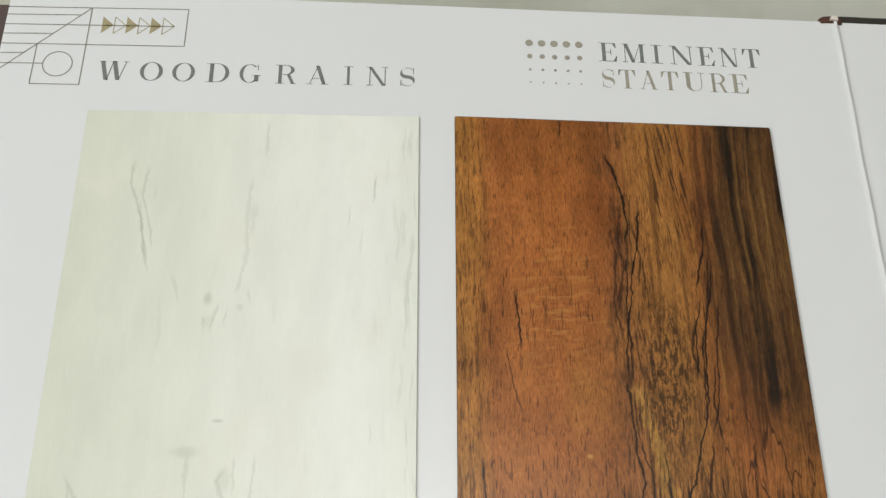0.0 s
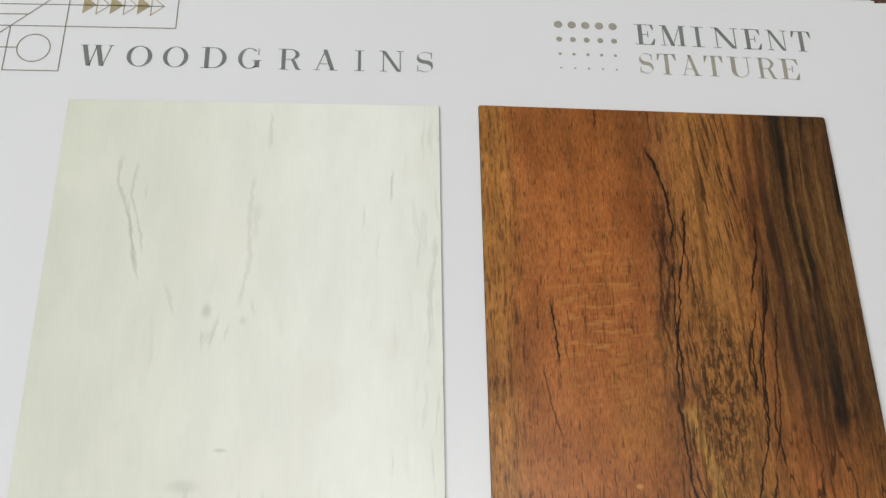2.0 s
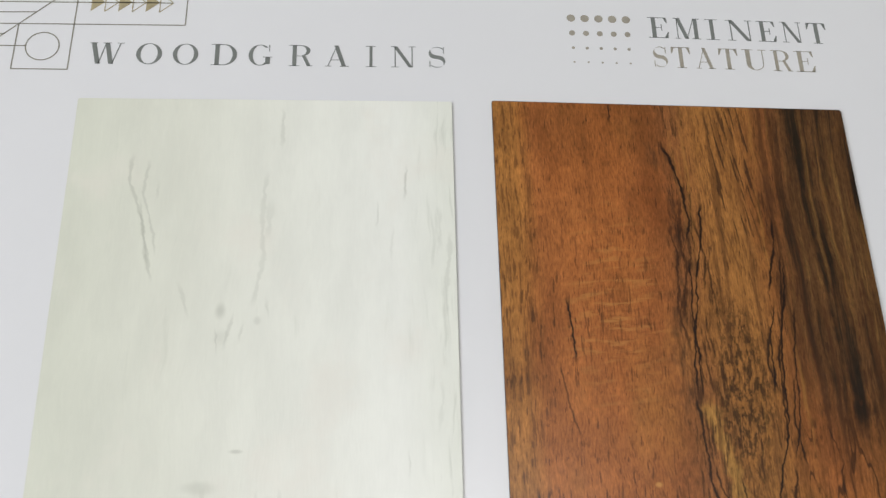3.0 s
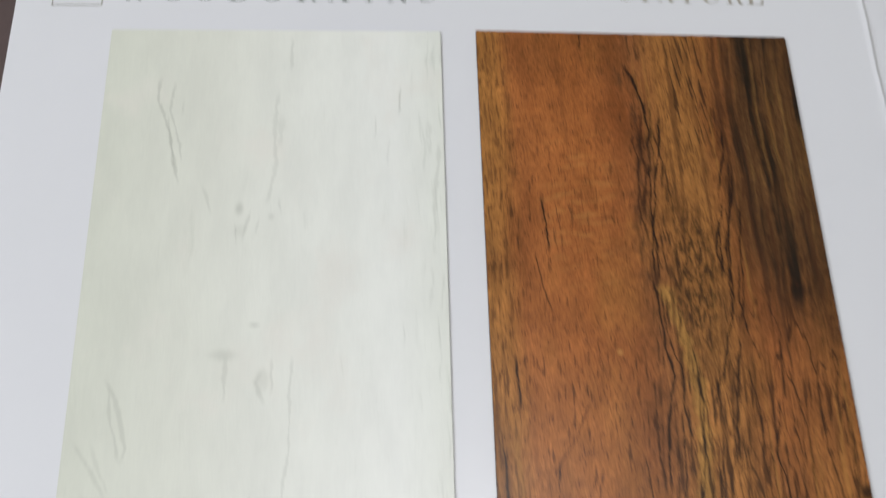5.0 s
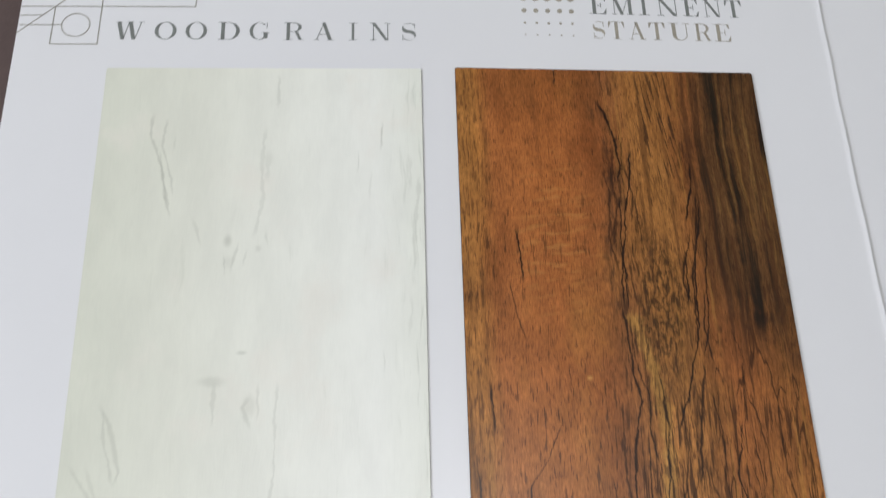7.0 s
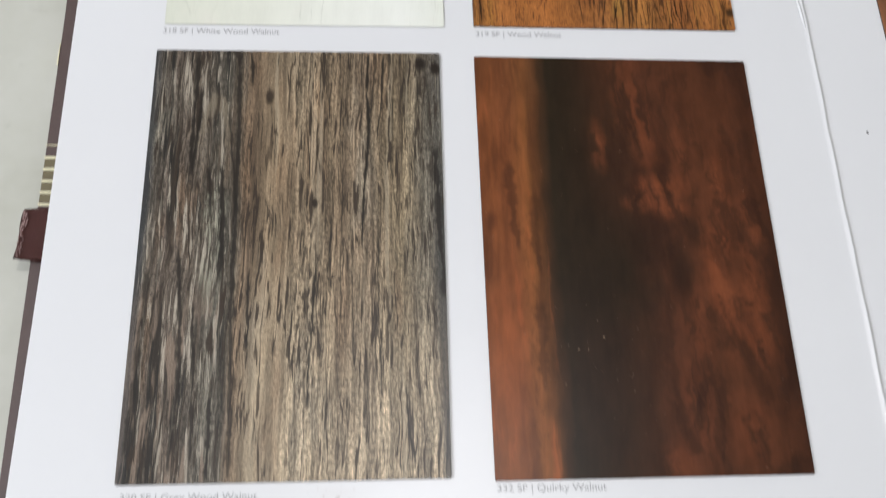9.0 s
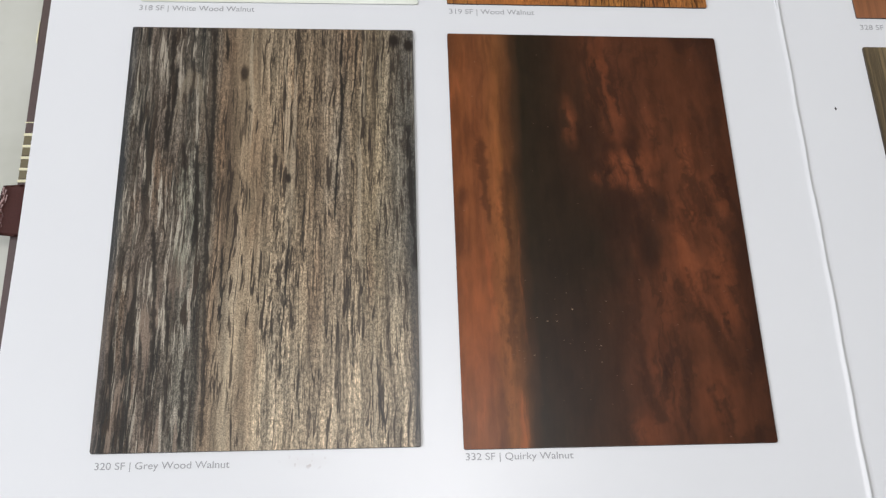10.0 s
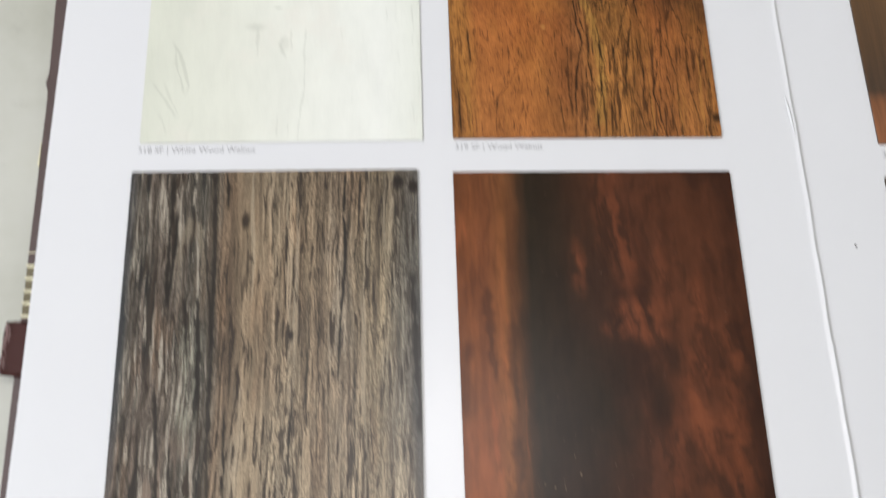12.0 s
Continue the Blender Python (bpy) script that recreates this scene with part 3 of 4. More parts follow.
    for su, sv, ru, rv, much in ((0.931, 0.029, 0.030, 0.028, 1.0), (0.983, 0.042, 0.026, 0.026, 1.0), (0.402, 0.125, 0.02, 0.028, 0.85), (0.567, 0.395, 0.013, 0.018, 0.95), (0.33, 0.80, 0.016, 0.03, 0.7), (0.45, 0.73, 0.010, 0.018, 0.6)):
        c = p.mix(p.spot(su, sv, ru, rv, 0.4, 0.7, sv * 9) * much, c, srgb(34, 26, 20))
    return p.finish(c, 0.31, micro + pit, 0.00012, 0.30, specular=0.32)


def quirky_wood(w, h):
    p = Paper("quirky_walnut_decor", w, h)
    u, v = p.u, p.v
    warp = p.noise(u * 3.0, v * 3.0, 1.0, 5.0, 0.6)
    uw = u + (p.noise(u * 3.0, v * 2.0, 3.0, 4.0) - 0.5) * 0.05 + (p.noise(u * 14.0, v * 6.0, 6.0, 3.0, 0.55) - 0.5) * 0.04
    uw = p.chain(uw)
    c = uw.ramp([
        (0.0, srgb(110, 63, 36)), (0.04, srgb(125, 72, 40)), (0.10, srgb(118, 68, 39)), (0.16, srgb(133, 81, 44)), (0.19, srgb(106, 66, 36)), (0.225, srgb(63, 42, 26)),
        (0.255, srgb(40, 31, 20)), (0.36, srgb(44, 31, 20)), (0.48, srgb(59, 37, 24)), (0.60, srgb(74, 43, 28)), (0.8, srgb(78, 45, 28)), (1.0, srgb(72, 41, 26)),
    ])
    band = p.chain(uw.smooth(0.235, 0.20))
    rust = p.chain(p.noise(uw * 17.0, p.v * 2.6, 5.0, 6.0, 0.66))
    c = p.mix(band * rust.smooth(0.44, 0.70) * 0.6, c, srgb(74, 43, 27))
    c = p.mix(band * rust.smooth(0.46, 0.30) * 0.6, c, srgb(156, 86, 48))
    c = p.mix(band * p.chain(p.v.smooth(0.30, 0.0)) * 0.35, c, srgb(87, 57, 36))
    c = p.mix(p.spot(0.06, 0.74, 0.10, 0.24, 0.1, 0.5, 1.0) * 0.6, c, srgb(148, 81, 44))
    rag = p.chain(p.noise(p.u * 45.0, p.v * 30.0, 7.0, 5.0, 0.72).smooth(0.50, 0.60))
    c = p.mix(p.vein([(0.155, 0.40), (0.15, 0.62), (0.16, 0.80), (0.15, 0.97)], 0.045, 31.0, 0.02) * rag * 0.3, c, srgb(70, 41, 25))
    # smoky red figure
    u, v = p.u, p.v
    smoke = p.chain(p.noise(u * 4.5 + warp * 2.2, v * 2.4 + warp * 1.6, 9.0, 5.0, 0.55))
    right = p.chain(uw.smooth(0.32, 0.60))
    c = p.mix(right * smoke.smooth(0.46, 0.72) * 0.5, c, srgb(99, 56, 35))
    c = p.mix(right * smoke.smooth(0.48, 0.32) * 0.75, c, srgb(48, 28, 19))
    glow = (
        (0.555, 0.10, 0.07, 0.18, 0.55), (0.60, 0.20, 0.05, 0.10, 0.6), (0.55, 0.385, 0.075, 0.030, 1.0), (0.62, 0.345, 0.11, 0.040, 0.9), (0.66, 0.40, 0.07, 0.035, 0.7),
        (0.71, 0.28, 0.05, 0.10, 0.4), (0.83, 0.33, 0.035, 0.10, 0.9), (0.84, 0.46, 0.045, 0.08, 0.9), (0.775, 0.55, 0.045, 0.12, 0.9), (0.80, 0.66, 0.06, 0.10, 0.75), (0.90, 0.60, 0.05, 0.16, 0.65),
        (0.93, 0.42, 0.05, 0.08, 0.45), (0.42, 0.24, 0.04, 0.07, 0.65), (0.89, 0.72, 0.06, 0.06, 0.6), (0.70, 0.66, 0.05, 0.12, 0.45), (0.66, 0.86, 0.06, 0.14, 0.4), (0.82, 0.90, 0.08, 0.10, 0.4), (0.57, 0.97, 0.06, 0.05, 0.5),
    )
    wisp = p.chain(p.noise(p.u * 15.0 + warp * 6.0, p.v * 7.0 + warp * 5.0, 44.0, 4.0, 0.55))
    for n, (su, sv, ru, rv, much) in enumerate(glow):
        c = p.mix(p.spot(su, sv, ru * 1.35, rv * 1.25, 0.0, 0.9, n * 2.0) * wisp.smooth(0.34, 0.62) * min(1.0, much * 1.15), c, srgb(120, 66, 40))
    c = p.mix(right * wisp.smooth(0.52, 0.36) * 0.45, c, srgb(49, 29, 19))
    pool = p.spot(0.42, 0.56, 0.24, 0.24, 0.1, 0.7, 5.0)
    c = p.mix(pool * 0.9, c, srgb(38, 28, 18))
    c = p.mix(p.spot(0.36, 0.80, 0.22, 0.30, 0.0, 0.6, 15.0) * 0.7, c, srgb(44, 29, 20))
    c = p.mix(p.spot(0.665, 0.56, 0.07, 0.13, 0.1, 0.9, 8.0) * 0.85, c, srgb(44, 28, 19))
    c = p.mix(p.spot(0.72, 0.46, 0.035, 0.05, 0.1, 0.9, 9.0) * 0.7, c, srgb(48, 30, 20))
    c = p.mix(p.spot(0.034, 0.43, 0.03, 0.035, 0.1, 0.8, 3.0) * 0.6, c, srgb(57, 31, 19))
    for n, (points, width, much) in enumerate((
        ([(0.57, 0.355), (0.535, 0.38), (0.56, 0.40)], 0.016, 0.6),
        ([(0.60, 0.345), (0.66, 0.365), (0.64, 0.385)], 0.012, 0.5),
        ([(0.60, 0.62), (0.59, 0.76), (0.61, 0.92)], 0.02, 0.35),
        ([(0.185, 0.62), (0.175, 0.72), (0.18, 0.82)], 0.024, 0.45),
        ([(0.10, 0.28), (0.11, 0.42), (0.12, 0.50)], 0.026, 0.5),
        ([(0.185, 0.36), (0.18, 0.46), (0.185, 0.56)], 0.022, 0.45),
        ([(0.71, 0.74), (0.73, 0.86), (0.72, 0.98)], 0.012, 0.5),
    )):
        c = p.mix(p.vein(points, width, n * 4.1 + 0.2, 0.02) * much, c, srgb(49, 29, 19))
    fibre = p.chain(p.noise(uw * 60.0, p.v * 5.0, 2.0, 4.0))
    c = p.mix(1.0, c, p.grey(fibre.smooth(0.2, 0.8), 0.92, 1.08), "MULTIPLY")
    mottle = p.chain(p.noise(p.u * 18.0, p.v * 9.0, 90.0, 4.0, 0.6))
    c = p.mix(1.0, c, p.grey(mottle.smooth(0.3, 0.7), 0.84, 1.16), "MULTIPLY")
    # dust and tiny scratches
    u, v = p.u, p.v
    dust = p.noise(u * 60.0, v * 160.0, 30.0, 1.0).smooth(0.735, 0.77) * p.spot(0.36, 0.74, 0.25, 0.16, 0.2)
    c = p.mix(p.chain(dust) * 0.7, c, srgb(167, 143, 114))
    u, v = p.u, p.v
    dust = p.noise(u * 45.0, v * 210.0, 33.0, 1.0).smooth(0.775, 0.80)
    c = p.mix(p.chain(dust) * 0.5, c, srgb(142, 110, 86))
    grain = p.chain(p.noise(p.u * 260.0, p.v * 380.0, 0.0, 2.0, 0.6))
    return p.finish(c, 0.29, grain, 0.00010, 0.22, specular=0.14)


def olive_wood(w, h, low):
    """The two samples of the facing page, seen only along one side."""
    p = Paper("olive_wood_decor" if not low else "umber_wood_decor", w, h)
    u, v = p.u, p.v
    uw = u + (p.noise(u * 3.0, v * 2.0, 1.0, 4.0) - 0.5) * 0.05
    if low:
        c = v.ramp([(0.0, srgb(92, 66, 40)), (0.55, srgb(98, 70, 42)), (0.72, srgb(84, 60, 36)), (0.855, srgb(66, 48, 32)), (0.885, srgb(120, 76, 46)), (1.0, srgb(140, 88, 54))])
    else:
        c = uw.ramp([(0.0, srgb(92, 78, 54)), (0.12, srgb(120, 102, 72)), (0.4, srgb(104, 88, 60)), (1.0, srgb(112, 96, 66))])
    fibre = p.noise(uw * 50.0, v * 2.5, 2.0, 5.0, 0.65)
    c = p.mix(1.0, c, p.grey(fibre.smooth(0.36, 0.64), 0.86 if low else 0.45, 1.15 if low else 1.4), "MULTIPLY")
    fine = p.noise(uw * 180.0, v * 9.0, 4.0, 4.0, 0.7)
    c = p.mix(1.0, c, p.grey(fine.smooth(0.25, 0.75), 0.92 if low else 0.7, 1.1 if low else 1.3), "MULTIPLY")
    return p.finish(c, 0.42, fine, 0.00012, 0.35)


def floor_material():
    p = Paper("polished_pale_stone")
    cloud = p.noise(p.x * 9.0, p.y * 9.0, 1.0, 5.0, 0.6)
    c = cloud.ramp([(0.3, srgb(176, 176, 162)), (0.5, srgb(195, 195, 184)), (0.72, srgb(207, 207, 199))])
    spots = p.noise(p.x * 60.0, p.y * 60.0, 4.0, 3.0).smooth(0.62, 0.75)
    c = p.mix(spots * 0.2, c, srgb(150, 148, 138))
    return p.finish(c, 0.32, cloud, 0.0002, 0.2)


def leather(name, base, rough):
    p = Paper(name)
    cell = p.noise(p.x * 1200.0, p.y * 1200.0, p.z * 1200.0, 3.0, 0.6)
    big = p.noise(p.x * 60.0, p.y * 60.0, p.z * 60.0, 3.0)
    c = p.mix(1.0, base, p.grey(cell, 0.75, 1.25), "MULTIPLY")
    c = p.mix(1.0, c, p.grey(big, 0.8, 1.2), "MULTIPLY")
    return p.finish(c, rough, cell, 0.0002, 0.5)


PAGE = page_material()
EDGE = plain("grey_board_edge", srgb(196, 192, 184), 0.8, 200.0)
CORE = plain("dark_laminate_core", srgb(62, 50, 42), 0.7, 300.0)
STONE = floor_material()
WALL = plain("matt_wall_paint", (0.72, 0.72, 0.70, 1), 0.9, 20.0, 0.03)
COVER = leather("mauve_brown_cover_cloth", srgb(84, 69, 66), 0.5)
TAB = leather("red_brown_leather", srgb(92, 50, 44), 0.5)
FRAY = plain("worn_leather_edge", srgb(168, 140, 136), 0.8, 900.0, 0.4)
PALECORE = plain("grey_laminate_core", srgb(138, 136, 126), 0.7, 300.0)
GOLD = plain("pale_gold_foil", srgb(224, 218, 184), 0.4, 400.0, 0.15)
OLIVE = plain("olive_foil", srgb(108, 99, 74), 0.45, 400.0, 0.15)
INK = plain("dark_pewter_foil", srgb(124, 128, 124), 0.38, 700.0, 0.2, 0.12)
TAUPE = plain("taupe_foil", srgb(164, 158, 144), 0.38, 700.0, 0.2, 0.12)
BRASS = plain("dull_brass_foil", srgb(176, 164, 130), 0.38, 700.0, 0.2, 0.12)
LINE = plain("bronze_line_foil", srgb(142, 139, 126), 0.4, 700.0, 0.2, 0.12)
CAPTION = plain("grey_caption_ink", srgb(160, 160, 161), 0.6, 700.0, 0.15)
SPECK = plain("dark_speck", srgb(70, 66, 66), 0.7, 2000.0)
HEADBAND = plain("rust_headband_cloth", srgb(76, 46, 34), 0.8, 1500.0, 0.4)
DARKBOARD = plain("dark_brown_board", srgb(44, 37, 30), 0.7, 400.0)
HEADWHITE = plain("white_torn_paper", srgb(226, 214, 206), 0.8, 900.0, 0.2)
PLASTIC = plain("white_lamp_housing", (0.8, 0.8, 0.8, 1), 0.5, 30.0, 0.03)


# ---- mesh helpers ----
def part(name, bm, material, parent=None, label=""):
    """Links a bmesh as one mesh object under a thing or a part."""
    me = bpy.data.meshes.new(name)
    bm.normal_update()
    bm.to_mesh(me)
    bm.free()
    me.materials.append(material)
    ob = new(name, me)
    if parent is not None:
        ob.parent = parent
        ob.matrix_parent_inverse = Matrix.Identity(4)
    if label:
        ob["label"] = label
    return ob


def box(bm, x0, x1, y0, y1, z0, z1):
    bmesh.ops.create_cube(bm, size=1, matrix=Matrix.LocRotScale(((x0 + x1) / 2, (y0 + y1) / 2, (z0 + z1) / 2), None, (x1 - x0, y1 - y0, z1 - z0)))
    return bm


def slab(outline, z0, z1, bevel=0.0):
    """A plate with the given outline, counter-clockwise from above, and a bevelled top edge."""
    bm = bmesh.new()
    low = [bm.verts.new((x, y, z0)) for x, y in outline]
    cx, cy = sum(p[0] for p in outline) / len(outline), sum(p[1] for p in outline) / len(outline)
    rims = [low, [bm.verts.new((x, y, z1 - bevel)) for x, y in outline]]
    if bevel:
        top = []
        for x, y in outline:
            d = Vector((cx - x, cy - y)).normalized() * bevel
            top.append(bm.verts.new((x + d.x, y + d.y, z1)))
        rims.append(top)
    bm.faces.new(rims[-1])
    bm.faces.new(low[::-1])
    n = len(outline)
    for a, b in zip(rims, rims[1:]):
        for i in range(n):
            bm.faces.new((a[i], a[(i + 1) % n], b[(i + 1) % n], b[i]))
    return bm


def rounded(corners, r, steps=4):
    """A quadrilateral's outline with rounded corners, counter-clockwise."""
    out = []
    for i, c in enumerate(corners):
        c = Vector(c)
        a, b = (Vector(corners[i - 1]) - c).normalized(), (Vector(corners[(i + 1) % len(corners)]) - c).normalized()
        for k in range(steps + 1):
            s = k / steps
            out.append(tuple(c + a * r * (1 - s) ** 2 + b * r * s**2))
    return out


# ---- room ----
def room():
    h = FLOOR
    x0, x1, y0, y1, top = -1.3, 2.2, -2.2, 2.0, 2.45
    def piece(name, dims, mat, label):
        ob = part(name, box(bmesh.new(), *dims), mat, None)
        return tagged(ob, label, name.split("_")[0], kind="structure")
    piece("floor", (x0 - 0.1, x1 + 0.1, y0 - 0.1, y1 + 0.1, h - 0.1, h), STONE, "pale grey cloudy polished stone floor")
    piece("ceiling", (x0 - 0.1, x1 + 0.1, y0 - 0.1, y1 + 0.1, top, top + 0.1), WALL, "plain white painted ceiling")
    piece("wall_north", (x0 - 0.1, x1 + 0.1, y1, y1 + 0.1, h, top), WALL, "plain off-white painted wall")
    piece("wall_south", (x0 - 0.1, x1 + 0.1, y0 - 0.1, y0, h, top), WALL, "plain off-white painted wall")
    piece("wall_east", (x1, x1 + 0.1, y0, y1, h, top), WALL, "plain off-white painted wall")
    # west wall with a window opening
    bm = bmesh.new()
    box(bm, x0 - 0.1, x0, y0, -1.2, h, top)
    box(bm, x0 - 0.1, x0, 0.2, y1, h, top)
    box(bm, x0 - 0.1, x0, -1.2, 0.2, h, 0.75)
    box(bm, x0 - 0.1, x0, -1.2, 0.2, 1.95, top)
    tagged(part("wall_west", bm, WALL), "plain off-white wall with a window opening", "wall", kind="structure")
    lamp = tagged(new("ceiling_light"), "square white ceiling panel lamp", "ceiling light")
    lamp.location = (LAMP.x, LAMP.y, top)
    part("housing", box(bmesh.new(), -0.25, 0.25, -0.25, 0.25, -0.07, 0.0), PLASTIC, lamp)


room()

# ---- catalogue ----
catalogue = tagged(new("sample_catalogue"), "thick open sample catalogue with glossy white pages on stone floor", "catalogue")


def gutter_x(y):
    """The fold between the pages wanders slightly along its length."""
    return 0.2597 + 0.0004 * max(0.0, min(1.0, (-y - 0.04) / 0.14)) + 0.00012 * math.sin(y * 60) + 0.0001 * math.sin(y * 190 + 1)


def page_outline(inner, outer, top_in, top_out, bottom, gap):
    ys = [top_in + (bottom - top_in) * k / 40 for k in range(41)]
    return [(gutter_x(y) + gap, y) for y in ys], outer, top_out


TOP_L, TOP_R, BOTTOM = 0.0493, 0.0436, -0.398
ys = [TOP_R + (BOTTOM - TOP_R) * k / 60 for k in range(61)]
left_outline = [(-0.0330, TOP_L), (-0.0345, -0.17), (-0.0346, -0.27), (-0.0356, -0.35), (-0.034, BOTTOM)] + [(gutter_x(y) - 0.0022, y) for y in reversed(ys)]
left_page = part("left_page", slab(left_outline, -0.0024, 0.0, 0.0002), PAGE, catalogue, "glossy white board page with foil titles")
right_outline = [(gutter_x(y) + 0.0030, y) for y in ys] + [(0.555, BOTTOM), (0.552, 0.036)]
right_page = part("right_page", slab(right_outline, -0.0030, -0.0006), PAGE, catalogue, "glossy white facing page")

# the creased paper hinge between the boards
bm = bmesh.new()
rings = []
for k in range(161):
    y = TOP_R + (BOTTOM - TOP_R) * k / 160
    g = gutter_x(y)
    w = 0.0001 * noise.noise((0.0, y * 60, 3.0)) + 0.00014 * noise.noise((0.0, y * 260, 5.0))
    hgt = 0.0007 + 0.0003 * noise.noise((0.0, y * 60, 9.0)) + 0.0003 * noise.noise((0.0, y * 260, 2.0))
    rings.append([bm.verts.new(p) for p in (
        (g - 0.0040, y, 0.00004), (g - 0.0022, y, 0.00006), (g - 0.0011 + w, y, 0.0001), (g - 0.0005 + w, y, hgt * 0.5), (g + w, y, hgt * 0.7), (g + 0.0004 + w, y, hgt * 0.3),
        (g + 0.0008 + w, y, -0.0005), (g + 0.0018, y, -0.00064), (g + 0.0034, y, -0.00062))])
for a, b in zip(rings, rings[1:]):
    for i in range(8):
        bm.faces.new((a[i], b[i], b[i + 1], a[i + 1]))
hinge = part("hinge_fold", bm, PAGE, catalogue, "creased white paper hinge")
for f in hinge.data.polygons:
    f.use_smooth = True

# a small lifted wrinkle of the hinge paper
bm = bmesh.new()
strip = []
for k in range(9):
    s = k / 8
    y, bulge = -0.146 - 0.020 * s, math.sin(math.pi * s)
    x = 0.2577 + 0.0016 * s
    strip.append([bm.verts.new((x - 0.0007 * bulge, y, 0.0003)), bm.verts.new((x, y, 0.0003 + 0.0008 * bulge)), bm.verts.new((x + 0.0006 * bulge + 0.0002, y, 0.0003))])
for a, b in zip(strip, strip[1:]):
    for i in range(2):
        bm.faces.new((a[i], b[i], b[i + 1], a[i + 1]))
part("paper_wrinkle", bm, PAGE, catalogue)

# the closed boards under the open pages
for n in range(9):
    z = -0.0052 - n * 0.0054
    shift = 0.0006 * math.sin(n * 2.1)
    bm = box(bmesh.new(), -0.0335 + shift, 0.252, BOTTOM + 0.001, 0.0425 + shift, z - 0.0024, z + 0.0022)
    part("page_board", bm, EDGE, catalogue)
    bm = box(bmesh.new(), 0.266, 0.550 + shift, BOTTOM + 0.001, 0.034 + shift, z - 0.0024, z + 0.0022)
    part("page_board", bm, EDGE, catalogue)

# hard cover under the stack
COVER_Z = -0.0545
cover = part("cover", slab([(-0.0572, -0.44), (0.60, -0.44), (0.60, 0.0868), (0.26, 0.0838), (-0.0660, 0.0838), (-0.0680, 0.0815), (-0.0640, 0.02), (-0.0598, -0.05), (-0.0579, -0.12)], FLOOR + 0.0002, COVER_Z, 0.0004), COVER, catalogue, "mauve-brown cloth-covered cover board")
spine = part("spine", slab([(0.250, -0.41), (0.268, -0.41), (0.268, 0.041), (0.250, 0.041)], COVER_Z, -0.004), COVER, catalogue)
part("dark_back_board", slab([(0.2628, -0.38), (0.549, -0.38), (0.549, 0.0414), (0.2628, 0.0484)], -0.0046, -0.0032), DARKBOARD, catalogue, "dark brown backing board behind the facing page")
head = part("headband", slab([(0.2536, 0.0425), (0.2622, 0.0425), (0.2620, 0.0452), (0.2608, 0.0458), (0.2580, 0.0462), (0.2552, 0.0458), (0.2540, 0.0450)], -0.006, 0.0002, 0.0006), HEADBAND, catalogue, "rust-brown woven headband")
part("torn_paper", slab([(0.2574, 0.0440), (0.2606, 0.0438), (0.2603, 0.0454), (0.2590, 0.0459), (0.2580, 0.0451)], -0.001, 0.0010, 0.0002), HEADWHITE, head)

# gold ladder and leather tab on the cover's fore edge
z = COVER_Z
for n, y in enumerate((-0.1964, -0.2020, -0.2076, -0.2130, -0.2186)):
    part("gold_bar", box(bmesh.new(), -0.0576, -0.046, y - 0.0006, y + 0.0006, z, z + 0.0005), GOLD, cover)
    if n < 4:
        part("olive_panel", box(bmesh.new(), -0.0574, -0.046, y - 0.0045, y - 0.0008, z, z + 0.0003), OLIVE, cover)
part("gold_line", box(bmesh.new(), -0.0580, -0.046, -0.1905, -0.1901, z, z + 0.0003), GOLD, cover)
part("edge_trim", slab([(-0.0584, -0.149), (-0.0578, -0.150), (-0.0578, -0.138), (-0.0580, -0.138)], z - 0.004, z + 0.0003), GOLD, cover)
part("cloth_nick", slab([(-0.0592, -0.1085), (-0.0578, -0.112), (-0.0578, -0.097), (-0.0584, -0.103)], z - 0.004, z + 0.0002), COVER, cover)

bm = bmesh.new()
grid = []
for j in range(15):
    row = []
    t = j / 14
    for i in range(13):
        s = i / 12
        x = -0.046 - s * (0.0166 + 0.0004 * math.sin(t * 7) + 0.0012 * t)
        y = -0.2207 - t * (0.0255 - 0.0030 * s) - 0.0006 * s
        lift = 0.0014 + 0.0004 * math.sin(math.pi * s) + 0.0005 * t * s
        row.append(bm.verts.new((x, y, z + lift + 0.0002 * noise.noise((s * 6, t * 6, 0)))))
    grid.append(row)
for a, b in zip(grid, grid[1:]):
    for i in range(12):
        bm.faces.new((a[i], a[i + 1], b[i + 1], b[i]))
bmesh.ops.solidify(bm, geom=bm.faces[:], thickness=0.0011)
tab = part("closing_tab", bm, TAB, cover, "red-brown leather closing tab with a frayed edge")
for f in tab.data.polygons:
    f.use_smooth = True
for k in range(44):
    t = (k + random.random()) / 44
    x = -0.0598 - random.random() * 0.0026 - 0.0010 * t
    y = -0.2235 - t * 0.0200
    ln = 0.0008 + random.random() * 0.0016
    zz = z + 0.0024 + random.random() * 0.0004
    part("frayed_thread", slab([(x, y), (x + 0.00018, y), (x + 0.0003 + random.uniform(-2, 2) * 0.0002, y + ln), (x + 0.0001, y + ln)], zz, zz + 0.0002), FRAY, tab)


